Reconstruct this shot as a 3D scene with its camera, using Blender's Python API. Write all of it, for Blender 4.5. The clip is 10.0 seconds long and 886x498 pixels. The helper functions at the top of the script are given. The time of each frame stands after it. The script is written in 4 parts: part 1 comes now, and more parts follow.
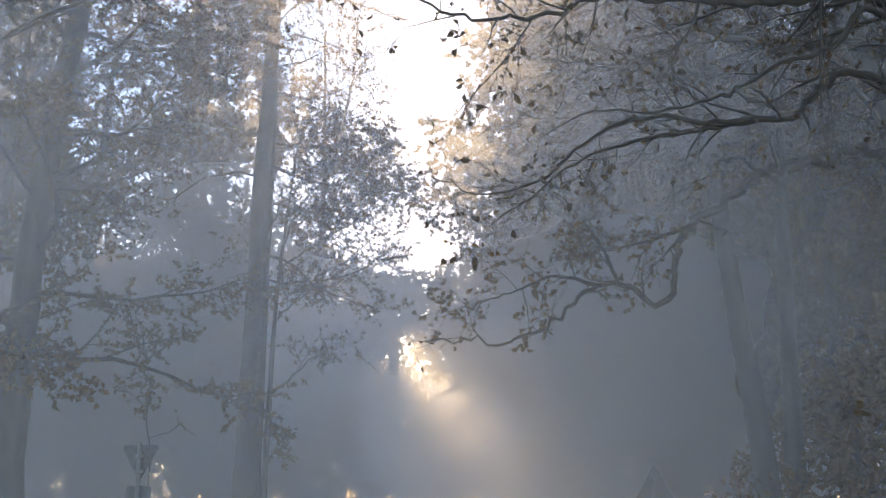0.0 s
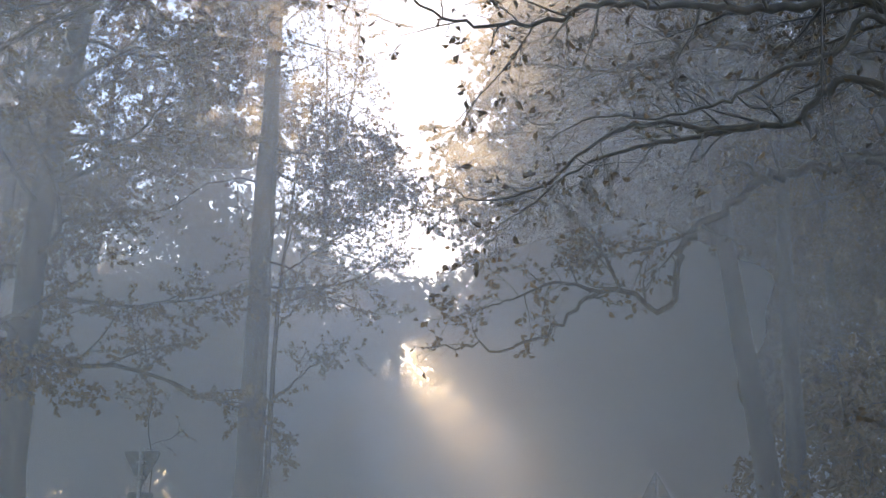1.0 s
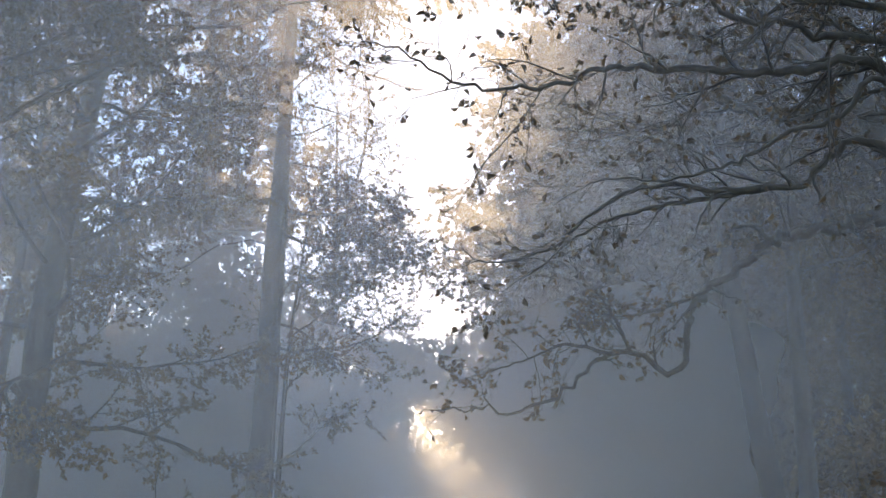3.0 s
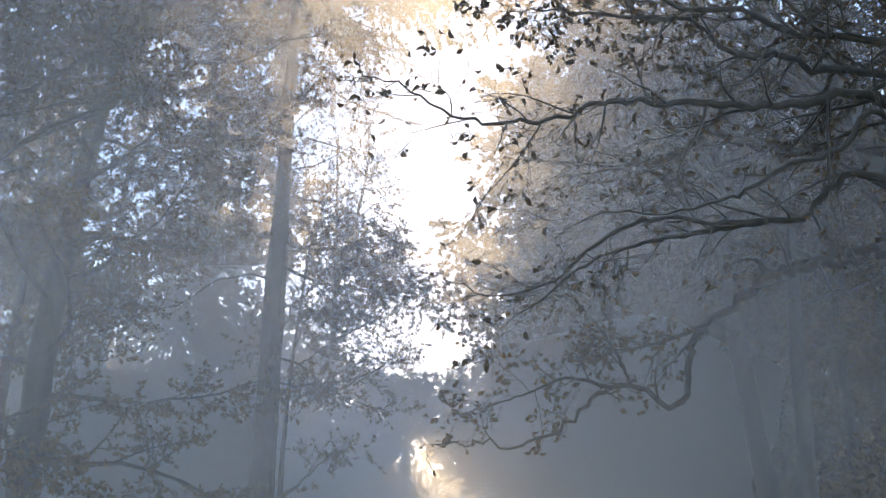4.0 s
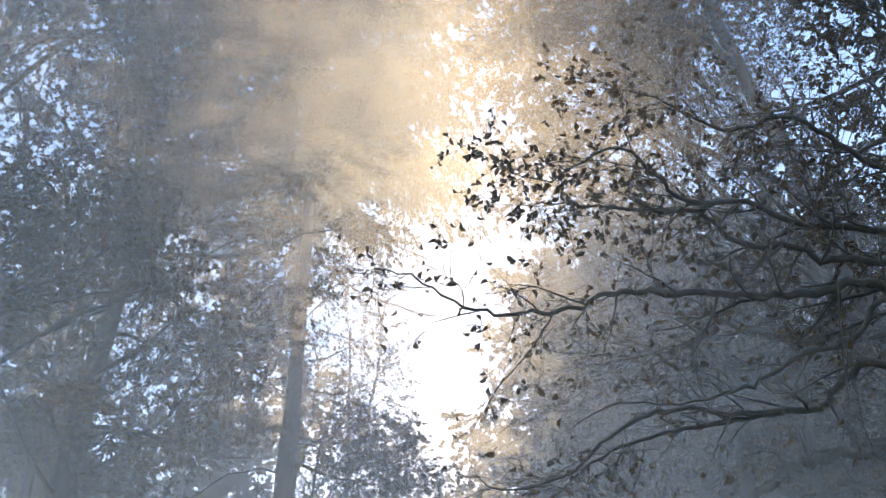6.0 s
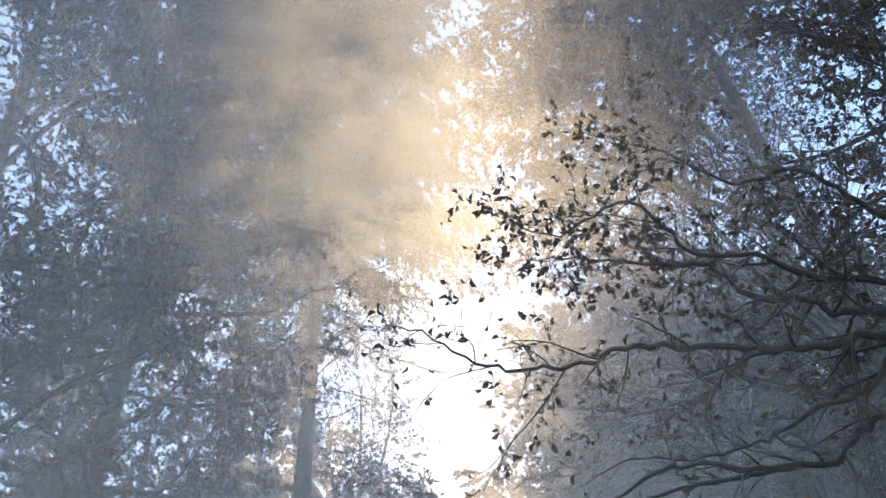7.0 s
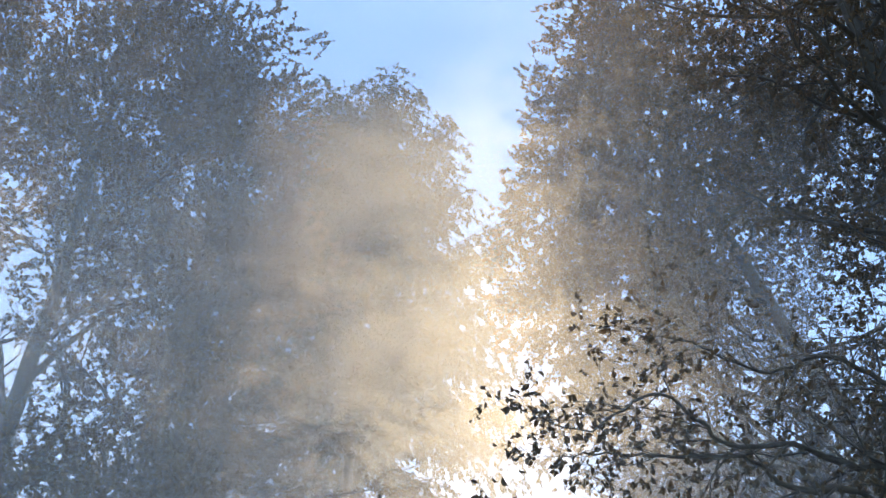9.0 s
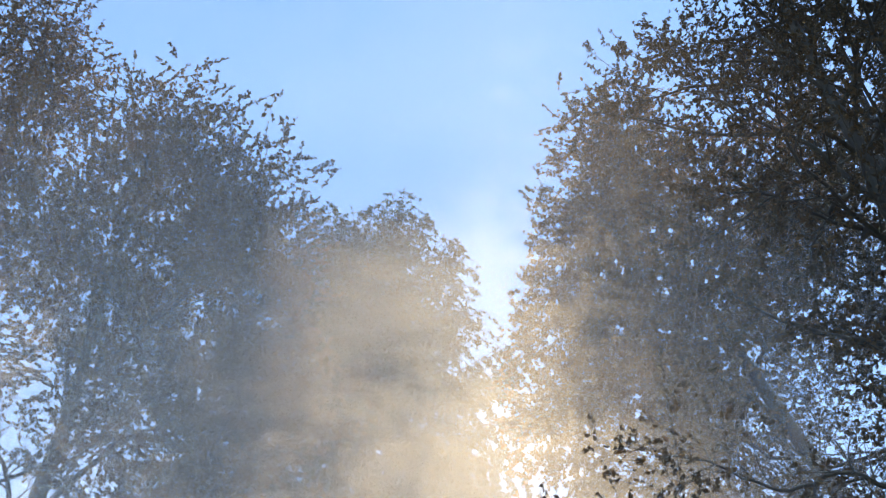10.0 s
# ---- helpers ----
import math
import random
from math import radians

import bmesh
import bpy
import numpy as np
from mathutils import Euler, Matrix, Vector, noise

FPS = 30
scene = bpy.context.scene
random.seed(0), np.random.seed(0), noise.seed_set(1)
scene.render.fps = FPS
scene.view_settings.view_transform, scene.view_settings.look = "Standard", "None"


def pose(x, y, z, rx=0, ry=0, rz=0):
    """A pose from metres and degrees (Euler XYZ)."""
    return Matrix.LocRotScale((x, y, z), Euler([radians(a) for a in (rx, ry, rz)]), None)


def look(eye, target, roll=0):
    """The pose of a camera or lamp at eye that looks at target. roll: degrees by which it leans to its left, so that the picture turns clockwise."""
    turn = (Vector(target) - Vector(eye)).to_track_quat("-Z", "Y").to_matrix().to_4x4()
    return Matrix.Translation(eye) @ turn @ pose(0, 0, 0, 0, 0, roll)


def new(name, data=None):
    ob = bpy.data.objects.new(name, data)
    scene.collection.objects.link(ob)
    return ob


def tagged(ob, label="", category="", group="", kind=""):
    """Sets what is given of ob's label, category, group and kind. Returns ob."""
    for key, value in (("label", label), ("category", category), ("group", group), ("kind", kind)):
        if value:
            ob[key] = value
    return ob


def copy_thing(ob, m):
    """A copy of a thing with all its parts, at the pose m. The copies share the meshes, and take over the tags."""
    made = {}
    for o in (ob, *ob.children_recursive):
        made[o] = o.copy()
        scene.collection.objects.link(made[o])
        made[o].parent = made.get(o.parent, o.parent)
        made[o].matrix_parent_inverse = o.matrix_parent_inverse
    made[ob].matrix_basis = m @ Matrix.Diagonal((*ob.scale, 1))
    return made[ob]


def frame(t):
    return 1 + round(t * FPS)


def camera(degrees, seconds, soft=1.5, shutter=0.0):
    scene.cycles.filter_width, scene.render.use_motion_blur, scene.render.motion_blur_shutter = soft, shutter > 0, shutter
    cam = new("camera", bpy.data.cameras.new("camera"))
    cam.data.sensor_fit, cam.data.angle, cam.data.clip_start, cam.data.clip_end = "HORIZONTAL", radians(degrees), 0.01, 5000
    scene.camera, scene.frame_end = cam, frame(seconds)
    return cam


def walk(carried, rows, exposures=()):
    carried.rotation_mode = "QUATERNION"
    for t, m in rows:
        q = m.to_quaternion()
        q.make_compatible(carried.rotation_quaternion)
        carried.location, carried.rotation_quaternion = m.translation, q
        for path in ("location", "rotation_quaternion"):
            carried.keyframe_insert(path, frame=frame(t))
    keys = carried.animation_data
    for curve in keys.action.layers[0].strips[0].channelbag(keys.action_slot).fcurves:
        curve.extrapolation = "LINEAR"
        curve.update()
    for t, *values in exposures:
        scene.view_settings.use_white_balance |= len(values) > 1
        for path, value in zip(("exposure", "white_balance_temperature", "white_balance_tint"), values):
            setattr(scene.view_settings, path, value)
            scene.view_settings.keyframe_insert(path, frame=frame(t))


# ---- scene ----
cam = camera(41.85, 10.0, soft=1.3)
EYE = (0.0, 0.0, 1.6)
# seconds, tilt, lean, turn: the camera stands on the road and tilts up
ROWS = [
    (0, 103.000, -0.000, 0.000),
    (0.5, 103.233, 0.000, 0.035),
    (1, 103.307, -0.015, 0.084),
    (1.5, 103.837, -0.057, 0.257),
    (2, 105.030, -0.149, 0.286),
    (2.5, 105.595, -0.166, 0.386),
    (2.7, 105.938, -0.169, 0.470),
    (3.8, 107.494, 0.002, 0.582),
    (4, 108.026, 0.011, 0.591),
    (4.5, 110.178, 0.006, 0.680),
    (5, 112.417, 0.061, 0.826),
    (5.5, 115.729, 0.033, 1.014),
    (5.7, 116.520, 0.053, 1.124),
    (6.8, 119.667, 0.256, 1.803),
    (7, 120.243, 0.356, 2.010),
    (7.5, 122.492, 0.447, 2.424),
    (8, 124.779, 0.556, 2.917),
    (8.5, 127.178, 0.652, 3.368),
    (9, 130.002, 0.952, 4.037),
    (9.5, 132.513, 1.345, 4.724),
    (10, 136.109, 1.668, 5.311),
]
walk(cam, [(t, pose(*EYE, tilt, lean, turn)) for t, tilt, lean, turn in ROWS],
     exposures=((0.0, 2.64, 7800, 27), (4.5, 2.55, 7450, 24), (8.0, 2.44, 7150, 21), (10.0, 2.42, 6950, 20)))

# ---- sky, sun, exposure ----
SUN_EL, SUN_AZ = 8.7, -2.5
world = bpy.data.worlds.new("world")
scene.world = world
world.use_nodes = True
sky = world.node_tree.nodes.new("ShaderNodeTexSky")
sky.sky_type, sky.sun_disc = "NISHITA", False
sky.sun_elevation, sky.sun_rotation = radians(SUN_EL), radians(-SUN_AZ)
sky.air_density, sky.dust_density, sky.ozone_density = 1.0, 0.25, 3.0
back = world.node_tree.nodes["Background"]
world.node_tree.links.new(sky.outputs[0], back.inputs[0])
back.inputs[1].default_value = 0.14
sun = new("sun", bpy.data.lights.new("sun", "SUN"))
sun.data.energy, sun.data.angle, sun.data.color = 1.75, radians(1.2), (1.0, 0.83, 0.5)
sun.matrix_world = look((100 * math.sin(radians(SUN_AZ)), 100 * math.cos(radians(SUN_AZ)), 100 * math.tan(radians(SUN_EL))), (0, 0, 0))


# ---- materials ----
def material(name):
    m = bpy.data.materials.new(name)
    m.use_nodes = True
    return m, m.node_tree.nodes, m.node_tree.links, m.node_tree.nodes["Principled BSDF"]


def noise_at(nodes, links, scale, detail=6, stretch=(1, 1, 1)):
    co, mp, tx = nodes.new("ShaderNodeTexCoord"), nodes.new("ShaderNodeMapping"), nodes.new("ShaderNodeTexNoise")
    mp.inputs["Scale"].default_value = stretch
    tx.inputs["Scale"].default_value, tx.inputs["Detail"].default_value = scale, detail
    links.new(co.outputs["Object"], mp.inputs[0])
    links.new(mp.outputs[0], tx.inputs["Vector"])
    return tx.outputs["Fac"]


def ramp(nodes, links, fac, stops):
    r = nodes.new("ShaderNodeValToRGB")
    while len(r.color_ramp.elements) < len(stops):
        r.color_ramp.elements.new(0.5)
    for e, (at, c) in zip(r.color_ramp.elements, stops):
        e.position, e.color = at, (*c, 1)
    links.new(fac, r.inputs[0])
    return r.outputs[0]


def bump(nodes, links, fac, bsdf, strength, distance):
    b = nodes.new("ShaderNodeBump")
    b.inputs["Strength"].default_value, b.inputs["Distance"].default_value = strength, distance
    links.new(fac, b.inputs["Height"])
    links.new(b.outputs[0], bsdf.inputs["Normal"])


def mixed(nodes, links, a, b, fac=0.5, kind="MULTIPLY"):
    m = nodes.new("ShaderNodeMix")
    m.data_type, m.blend_type = "RGBA", kind
    m.inputs["Factor"].default_value = fac
    links.new(a, m.inputs["A"])
    links.new(b, m.inputs["B"])
    return m.outputs["Result"]


def bark(name, dark, light, moss=(0.06, 0.075, 0.035), scale=9):
    """Fissured bark: upright grooves, larger stains of algae."""
    m, nodes, links, bsdf = material(name)
    grooves = noise_at(nodes, links, scale, 8, (1, 1, 0.18))
    stains = noise_at(nodes, links, 1.1, 4)
    c = mixed(nodes, links, ramp(nodes, links, grooves, [(0.3, dark), (0.7, light)]), ramp(nodes, links, stains, [(0.45, (1, 1, 1)), (0.75, [min(1, 9 * v) for v in moss])]), 0.6)
    links.new(c, bsdf.inputs["Base Color"])
    bsdf.inputs["Roughness"].default_value = 0.9
    bump(nodes, links, grooves, bsdf, 0.45, 0.02)
    return m


def leaf_material(name, tones, thin=0.35):
    """Dry autumn leaves: tone by leaf, light shines through."""
    m, nodes, links, bsdf = material(name)
    geo = nodes.new("ShaderNodeNewGeometry")
    stops = [(i / max(1, len(tones) - 1), c) for i, c in enumerate(tones)]
    tone = ramp(nodes, links, geo.outputs["Random Per Island"], stops)
    blotch = ramp(nodes, links, noise_at(nodes, links, 30, 3), [(0.35, (0.75, 0.72, 0.7)), (0.65, (1, 1, 1))])
    c = mixed(nodes, links, tone, blotch, 1.0)
    links.new(c, bsdf.inputs["Base Color"])
    bsdf.inputs["Roughness"].default_value = 0.6
    tr, mx, out = nodes.new("ShaderNodeBsdfTranslucent"), nodes.new("ShaderNodeMixShader"), nodes["Material Output"]
    links.new(c, tr.inputs[0])
    mx.inputs[0].default_value = thin
    links.new(bsdf.outputs[0], mx.inputs[1])
    links.new(tr.outputs[0], mx.inputs[2])
    links.new(mx.outputs[0], out.inputs[0])
    return m


def mist_material(cover, low, top, drift, half, ground, shade_top, right):
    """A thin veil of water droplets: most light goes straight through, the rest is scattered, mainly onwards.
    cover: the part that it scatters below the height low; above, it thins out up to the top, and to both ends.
    ground: how much of that is left at the ground; the thinning up to a given height imitates shade.
    right: how much is left over the right verge, thinned to imitate the shade under the oaks."""
    m, nodes, links, bsdf = material("mist")

    def math_node(kind, a, b=None, c=None):
        n = nodes.new("ShaderNodeMath")
        n.operation = kind
        for socket, v in zip(n.inputs, (a, b, c)):
            if v is None:
                continue
            if isinstance(v, (int, float)):
                socket.default_value = v
            else:
                links.new(v, socket)
        return n.outputs[0]

    def span(v, v0, v1, to0, to1):
        n = nodes.new("ShaderNodeMapRange")
        n.interpolation_type = "SMOOTHSTEP"
        for name, value in (("From Min", v0), ("From Max", v1), ("To Min", to0), ("To Max", to1)):
            n.inputs[name].default_value = value
        links.new(v, n.inputs["Value"])
        return n.outputs["Result"]

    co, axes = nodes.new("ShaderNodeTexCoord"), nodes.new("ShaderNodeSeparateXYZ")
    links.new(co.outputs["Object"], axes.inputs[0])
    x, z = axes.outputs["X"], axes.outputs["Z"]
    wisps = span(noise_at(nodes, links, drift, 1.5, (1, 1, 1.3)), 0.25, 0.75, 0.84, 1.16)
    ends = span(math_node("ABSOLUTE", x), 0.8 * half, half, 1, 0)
    thick = math_node("MULTIPLY", math_node("MULTIPLY", math_node("MULTIPLY", span(z, low, top, cover, 0), span(z, 0, shade_top, ground, 1)), wisps), math_node("MULTIPLY", ends, span(x, 0.05 * half, 0.55 * half, 1, right)))
    df, tr, on = nodes.new("ShaderNodeBsdfDiffuse"), nodes.new("ShaderNodeBsdfTranslucent"), nodes.new("ShaderNodeBsdfRefraction")
    clear, soft, drops, veil = nodes.new("ShaderNodeBsdfTransparent"), nodes.new("ShaderNodeMixShader"), nodes.new("ShaderNodeMixShader"), nodes.new("ShaderNodeMixShader")
    df.inputs[0].default_value = tr.inputs[0].default_value = on.inputs[0].default_value = (0.95, 0.95, 0.95, 1)
    on.inputs["Roughness"].default_value, on.inputs["IOR"].default_value = 1.0, MIST_IOR
    soft.inputs[0].default_value, drops.inputs[0].default_value = 0.7, MIST_ONWARD
    for shader, mix in ((df, soft), (tr, soft)):
        links.new(shader.outputs[0], mix.inputs[1 if shader is df else 2])
    links.new(soft.outputs[0], drops.inputs[1])
    links.new(on.outputs[0], drops.inputs[2])
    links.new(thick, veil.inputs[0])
    links.new(clear.outputs[0], veil.inputs[1])
    links.new(drops.outputs[0], veil.inputs[2])
    links.new(veil.outputs[0], nodes["Material Output"].inputs[0])
    return m


def plain(name, a, b, scale, rough, metal=0.0, strength=0.3):
    m, nodes, links, bsdf = material(name)
    n = noise_at(nodes, links, scale)
    links.new(ramp(nodes, links, n, [(0.35, a), (0.7, b)]), bsdf.inputs["Base Color"])
    bsdf.inputs["Roughness"].default_value, bsdf.inputs["Metallic"].default_value = rough, metal
    bump(nodes, links, n, bsdf, strength, 0.01)
    return m


BARK_OAK = bark("oak_bark", (0.024, 0.021, 0.018), (0.065, 0.057, 0.048))
BARK_BEECH = bark("beech_bark", (0.028, 0.025, 0.023), (0.07, 0.062, 0.056), scale=4)
BARK_SPRUCE = bark("spruce_bark", (0.035, 0.029, 0.025), (0.085, 0.07, 0.06), scale=10)
LEAF_OAK = leaf_material("oak_leaf", [(0.05, 0.035, 0.018), (0.09, 0.06, 0.026), (0.13, 0.075, 0.03)], 0.45)
LEAF_BEECH = leaf_material("beech_leaf", [(0.07, 0.045, 0.02), (0.12, 0.075, 0.03), (0.15, 0.095, 0.042)], 0.35)
LEAF_GOLD = leaf_material("golden_leaf", [(0.1, 0.055, 0.02), (0.18, 0.095, 0.03), (0.24, 0.13, 0.045)], 0.4)
NEEDLE = leaf_material("spruce_needle", [(0.02, 0.035, 0.016), (0.04, 0.06, 0.025)], 0.5)
MIST_IOR, MIST_ONWARD = 1.75, 0.24
LITTER = plain("leaf_litter", (0.045, 0.032, 0.018), (0.11, 0.075, 0.034), 9, 0.95, strength=0.8)
ASPHALT = plain("wet_asphalt", (0.035, 0.036, 0.038), (0.065, 0.066, 0.068), 60, 0.55)
ZINC = plain("weathered_zinc", (0.05, 0.052, 0.055), (0.09, 0.094, 0.098), 14, 0.55, 0.3)
STEEL = plain("galvanised_steel", (0.1, 0.104, 0.108), (0.18, 0.185, 0.19), 30, 0.5, 0.4)


# ---- mesh helpers ----
def mesh_of(name, verts, faces, smooth=False):
    """A mesh from arrays: verts (n, 3), faces a list of index arrays (m, k)."""
    me = bpy.data.meshes.new(name)
    verts = np.asarray(verts, np.float32)
    faces = [np.asarray(f, np.int32) for f in faces if len(f)]
    me.vertices.add(len(verts))
    me.vertices.foreach_set("co", verts.ravel())
    corners = np.concatenate([f.ravel() for f in faces])
    sizes = np.concatenate([np.full(len(f), f.shape[1], np.int32) for f in faces])
    me.loops.add(len(corners))
    me.loops.foreach_set("vertex_index", corners)
    me.polygons.add(len(sizes))
    me.polygons.foreach_set("loop_start", np.concatenate([[0], np.cumsum(sizes)[:-1]]).astype(np.int32))
    me.polygons.foreach_set("use_smooth", np.full(len(sizes), smooth))
    me.update(calc_edges=True)
    return me


def part(name, me, mat, parent, label="", kind=""):
    if not isinstance(me, bpy.types.Mesh):
        bm, me = me, bpy.data.meshes.new(name)
        bm.to_mesh(me)
        bm.free()
    me.materials.clear()
    me.materials.append(mat)
    ob = new(name, me)
    ob.parent = parent
    return tagged(ob, label, kind=kind)


def tubes(lines, sides):
    """Tapered round tubes along polylines [(points (n, 3), radii (n,))], ends closed to a point."""
    if not lines:
        return np.zeros((0, 3)), []
    verts, faces, at = [], [], 0
    by_len = {}
    for p, r in lines:
        by_len.setdefault(len(p), []).append((p, r))
    turn = np.linspace(0, 2 * np.pi, sides, endpoint=False)
    ring = np.arange(sides)
    for n, group in by_len.items():
        p = np.array([g[0] for g in group])
        r = np.array([g[1] for g in group])
        t = np.gradient(p, axis=1)
        t /= np.linalg.norm(t, axis=2, keepdims=True) + 1e-9
        ref = np.where(np.abs(t[:, :1, 2:]) > 0.8, np.array([1.0, 0, 0]), np.array([0, 0, 1.0]))
        u = np.cross(t, np.broadcast_to(ref, t.shape))
        u /= np.linalg.norm(u, axis=2, keepdims=True) + 1e-9
        w = np.cross(t, u)
        v = p[:, :, None] + r[:, :, None, None] * (np.cos(turn)[:, None] * u[:, :, None] + np.sin(turn)[:, None] * w[:, :, None])
        m = len(group)
        base = at + (np.arange(m) * n * sides)[:, None, None] + (np.arange(n - 1) * sides)[None, :, None]
        a, b = base + ring, base + (ring + 1) % sides
        faces.append(np.stack([a, b, b + sides, a + sides], -1).reshape(-1, 4))
        verts.append(v.reshape(-1, 3))
        at += m * n * sides
    return np.concatenate(verts), faces


def leaves(rng, pos, way, size, slim=0.32, six=False, fold=0.25):
    """Pointed leaves, folded along the rib, at pos (n, 3), growing along way (n, 3)."""
    n = len(pos)
    way = way / (np.linalg.norm(way, axis=1, keepdims=True) + 1e-9)
    side = np.cross(way, rng.normal(size=(n, 3)))
    side /= np.linalg.norm(side, axis=1, keepdims=True) + 1e-9
    up = np.cross(way, side)
    s = (size * rng.uniform(0.65, 1.25, n))[:, None]
    w = s * slim
    if six:
        shape = [(0, 0, 0), (0.28, 0.85, fold), (0.68, 0.8, fold * 0.6), (1, 0, -0.1), (0.66, -0.85, fold * 0.7), (0.3, -0.8, fold)]
        quads = np.array([(0, 1, 2, 3), (3, 4, 5, 0)])
    else:
        shape = [(0, 0, 0), (0.45, 1, fold), (1, 0, -0.1), (0.5, -1, fold)]
        quads = np.array([(0, 1, 2), (2, 3, 0)])
    v = np.stack([pos + s * a * way + w * b * side + s * c * up for a, b, c in shape], 1)
    f = (np.arange(n) * len(shape))[:, None, None] + quads[None]
    return v.reshape(-1, 3), [f.reshape(-1, quads.shape[1])]


def along(line, f):
    """Point, tangent and radius at the fraction f of a polyline."""
    p, r = line
    x = f * (len(p) - 1)
    i = min(int(x), len(p) - 2)
    k = x - i
    t = p[i + 1] - p[i]
    return p[i] * (1 - k) + p[i + 1] * k, t / (np.linalg.norm(t) + 1e-9), r[i] * (1 - k) + r[i + 1] * k


def wander(rng, p, d, length, n, wig, pull, r0, r1):
    """A crooked line from p towards d; pull bends it up or down."""
    pts, step = [np.array(p, float)], length / (n - 1)
    for k in range(n - 1):
        d = d + rng.normal(0, wig, 3) + np.array((0, 0, pull))
        d = d / np.linalg.norm(d)
        pts.append(pts[-1] + d * step)
    return np.array(pts), np.linspace(r0, r1, n)


def sprout(rng, line, count, f0, f1, length, taper, angle, wig, pull, n, flat, thick=0.55):
    """Side shoots of a line, shorter towards its end."""
    made = []
    for k in range(count):
        f = f0 + (f1 - f0) * (k + rng.uniform(0, 1)) / count
        p, t, r = along(line, f)
        q = rng.normal(size=3) * np.array((1, 1, flat))
        q -= t * q.dot(t)
        q /= np.linalg.norm(q) + 1e-9
        a = radians(angle + rng.uniform(-18, 18))
        size = length * (1 - taper * f) * rng.uniform(0.6, 1.25)
        made.append(wander(rng, p, math.cos(a) * t + math.sin(a) * q, size, n, wig, pull, max(0.003, r * thick), 0.0025))
    return made


def smooth_line(points, n, r0, r1, rng=None, wig=0.0):
    """A polyline resampled through given points (Catmull-Rom), tapering from r0 to r1."""
    p = np.array(points, float)
    ext = np.vstack([2 * p[0] - p[1], p, 2 * p[-1] - p[-2]])
    out = []
    for x in np.linspace(0, len(p) - 1 - 1e-6, 3 * n):
        i = int(x)
        k = x - i
        a, b, c, d = ext[i:i + 4]
        out.append(0.5 * (2 * b + (c - a) * k + (2 * a - 5 * b + 4 * c - d) * k * k + (3 * b - a - 3 * c + d) * k ** 3))
    out = np.array(out)
    gone = np.concatenate([[0], np.cumsum(np.linalg.norm(np.diff(out, axis=0), axis=1))])
    out = np.stack([np.interp(np.linspace(0, gone[-1], n), gone, out[:, k]) for k in range(3)], -1)
    if rng is not None:
        out[1:] += rng.normal(0, wig, (n - 1, 3))
    return out, r0 + (r1 - r0) * np.linspace(0, 1, n) ** 0.8


def root_flare(line, amount=0.35):
    p, r = line
    z = p[:, 2] - p[0, 2]
    return p, r * (1 + amount * np.exp(-z / 0.7))


def clothe(rng, twigs, per, size, six, spread=0.5, slim=0.32, droop=-0.25):
    """Leaves set along twigs."""
    pos, way = [], []
    for line in twigs:
        for f in rng.uniform(0.15, 1.0, rng.poisson(per)):
            p, t, r = along(line, f)
            pos.append(p)
            way.append(t * spread + rng.normal(0, 0.55, 3) + np.array((0, 0, droop)))
    return leaves(rng, np.array(pos).reshape(-1, 3), np.array(way).reshape(-1, 3), size, slim, six)


def foot(name, at, label, category, group=""):
    e = new(name)
    e.empty_display_size = 0.3
    e.location = at
    bpy.context.view_layer.update()
    return tagged(e, label, category, group)


def settle(ob, parent):
    """Keep a part's world place under a parent that stands elsewhere."""
    ob.matrix_parent_inverse = Matrix.Translation(parent.location).inverted()
    return ob


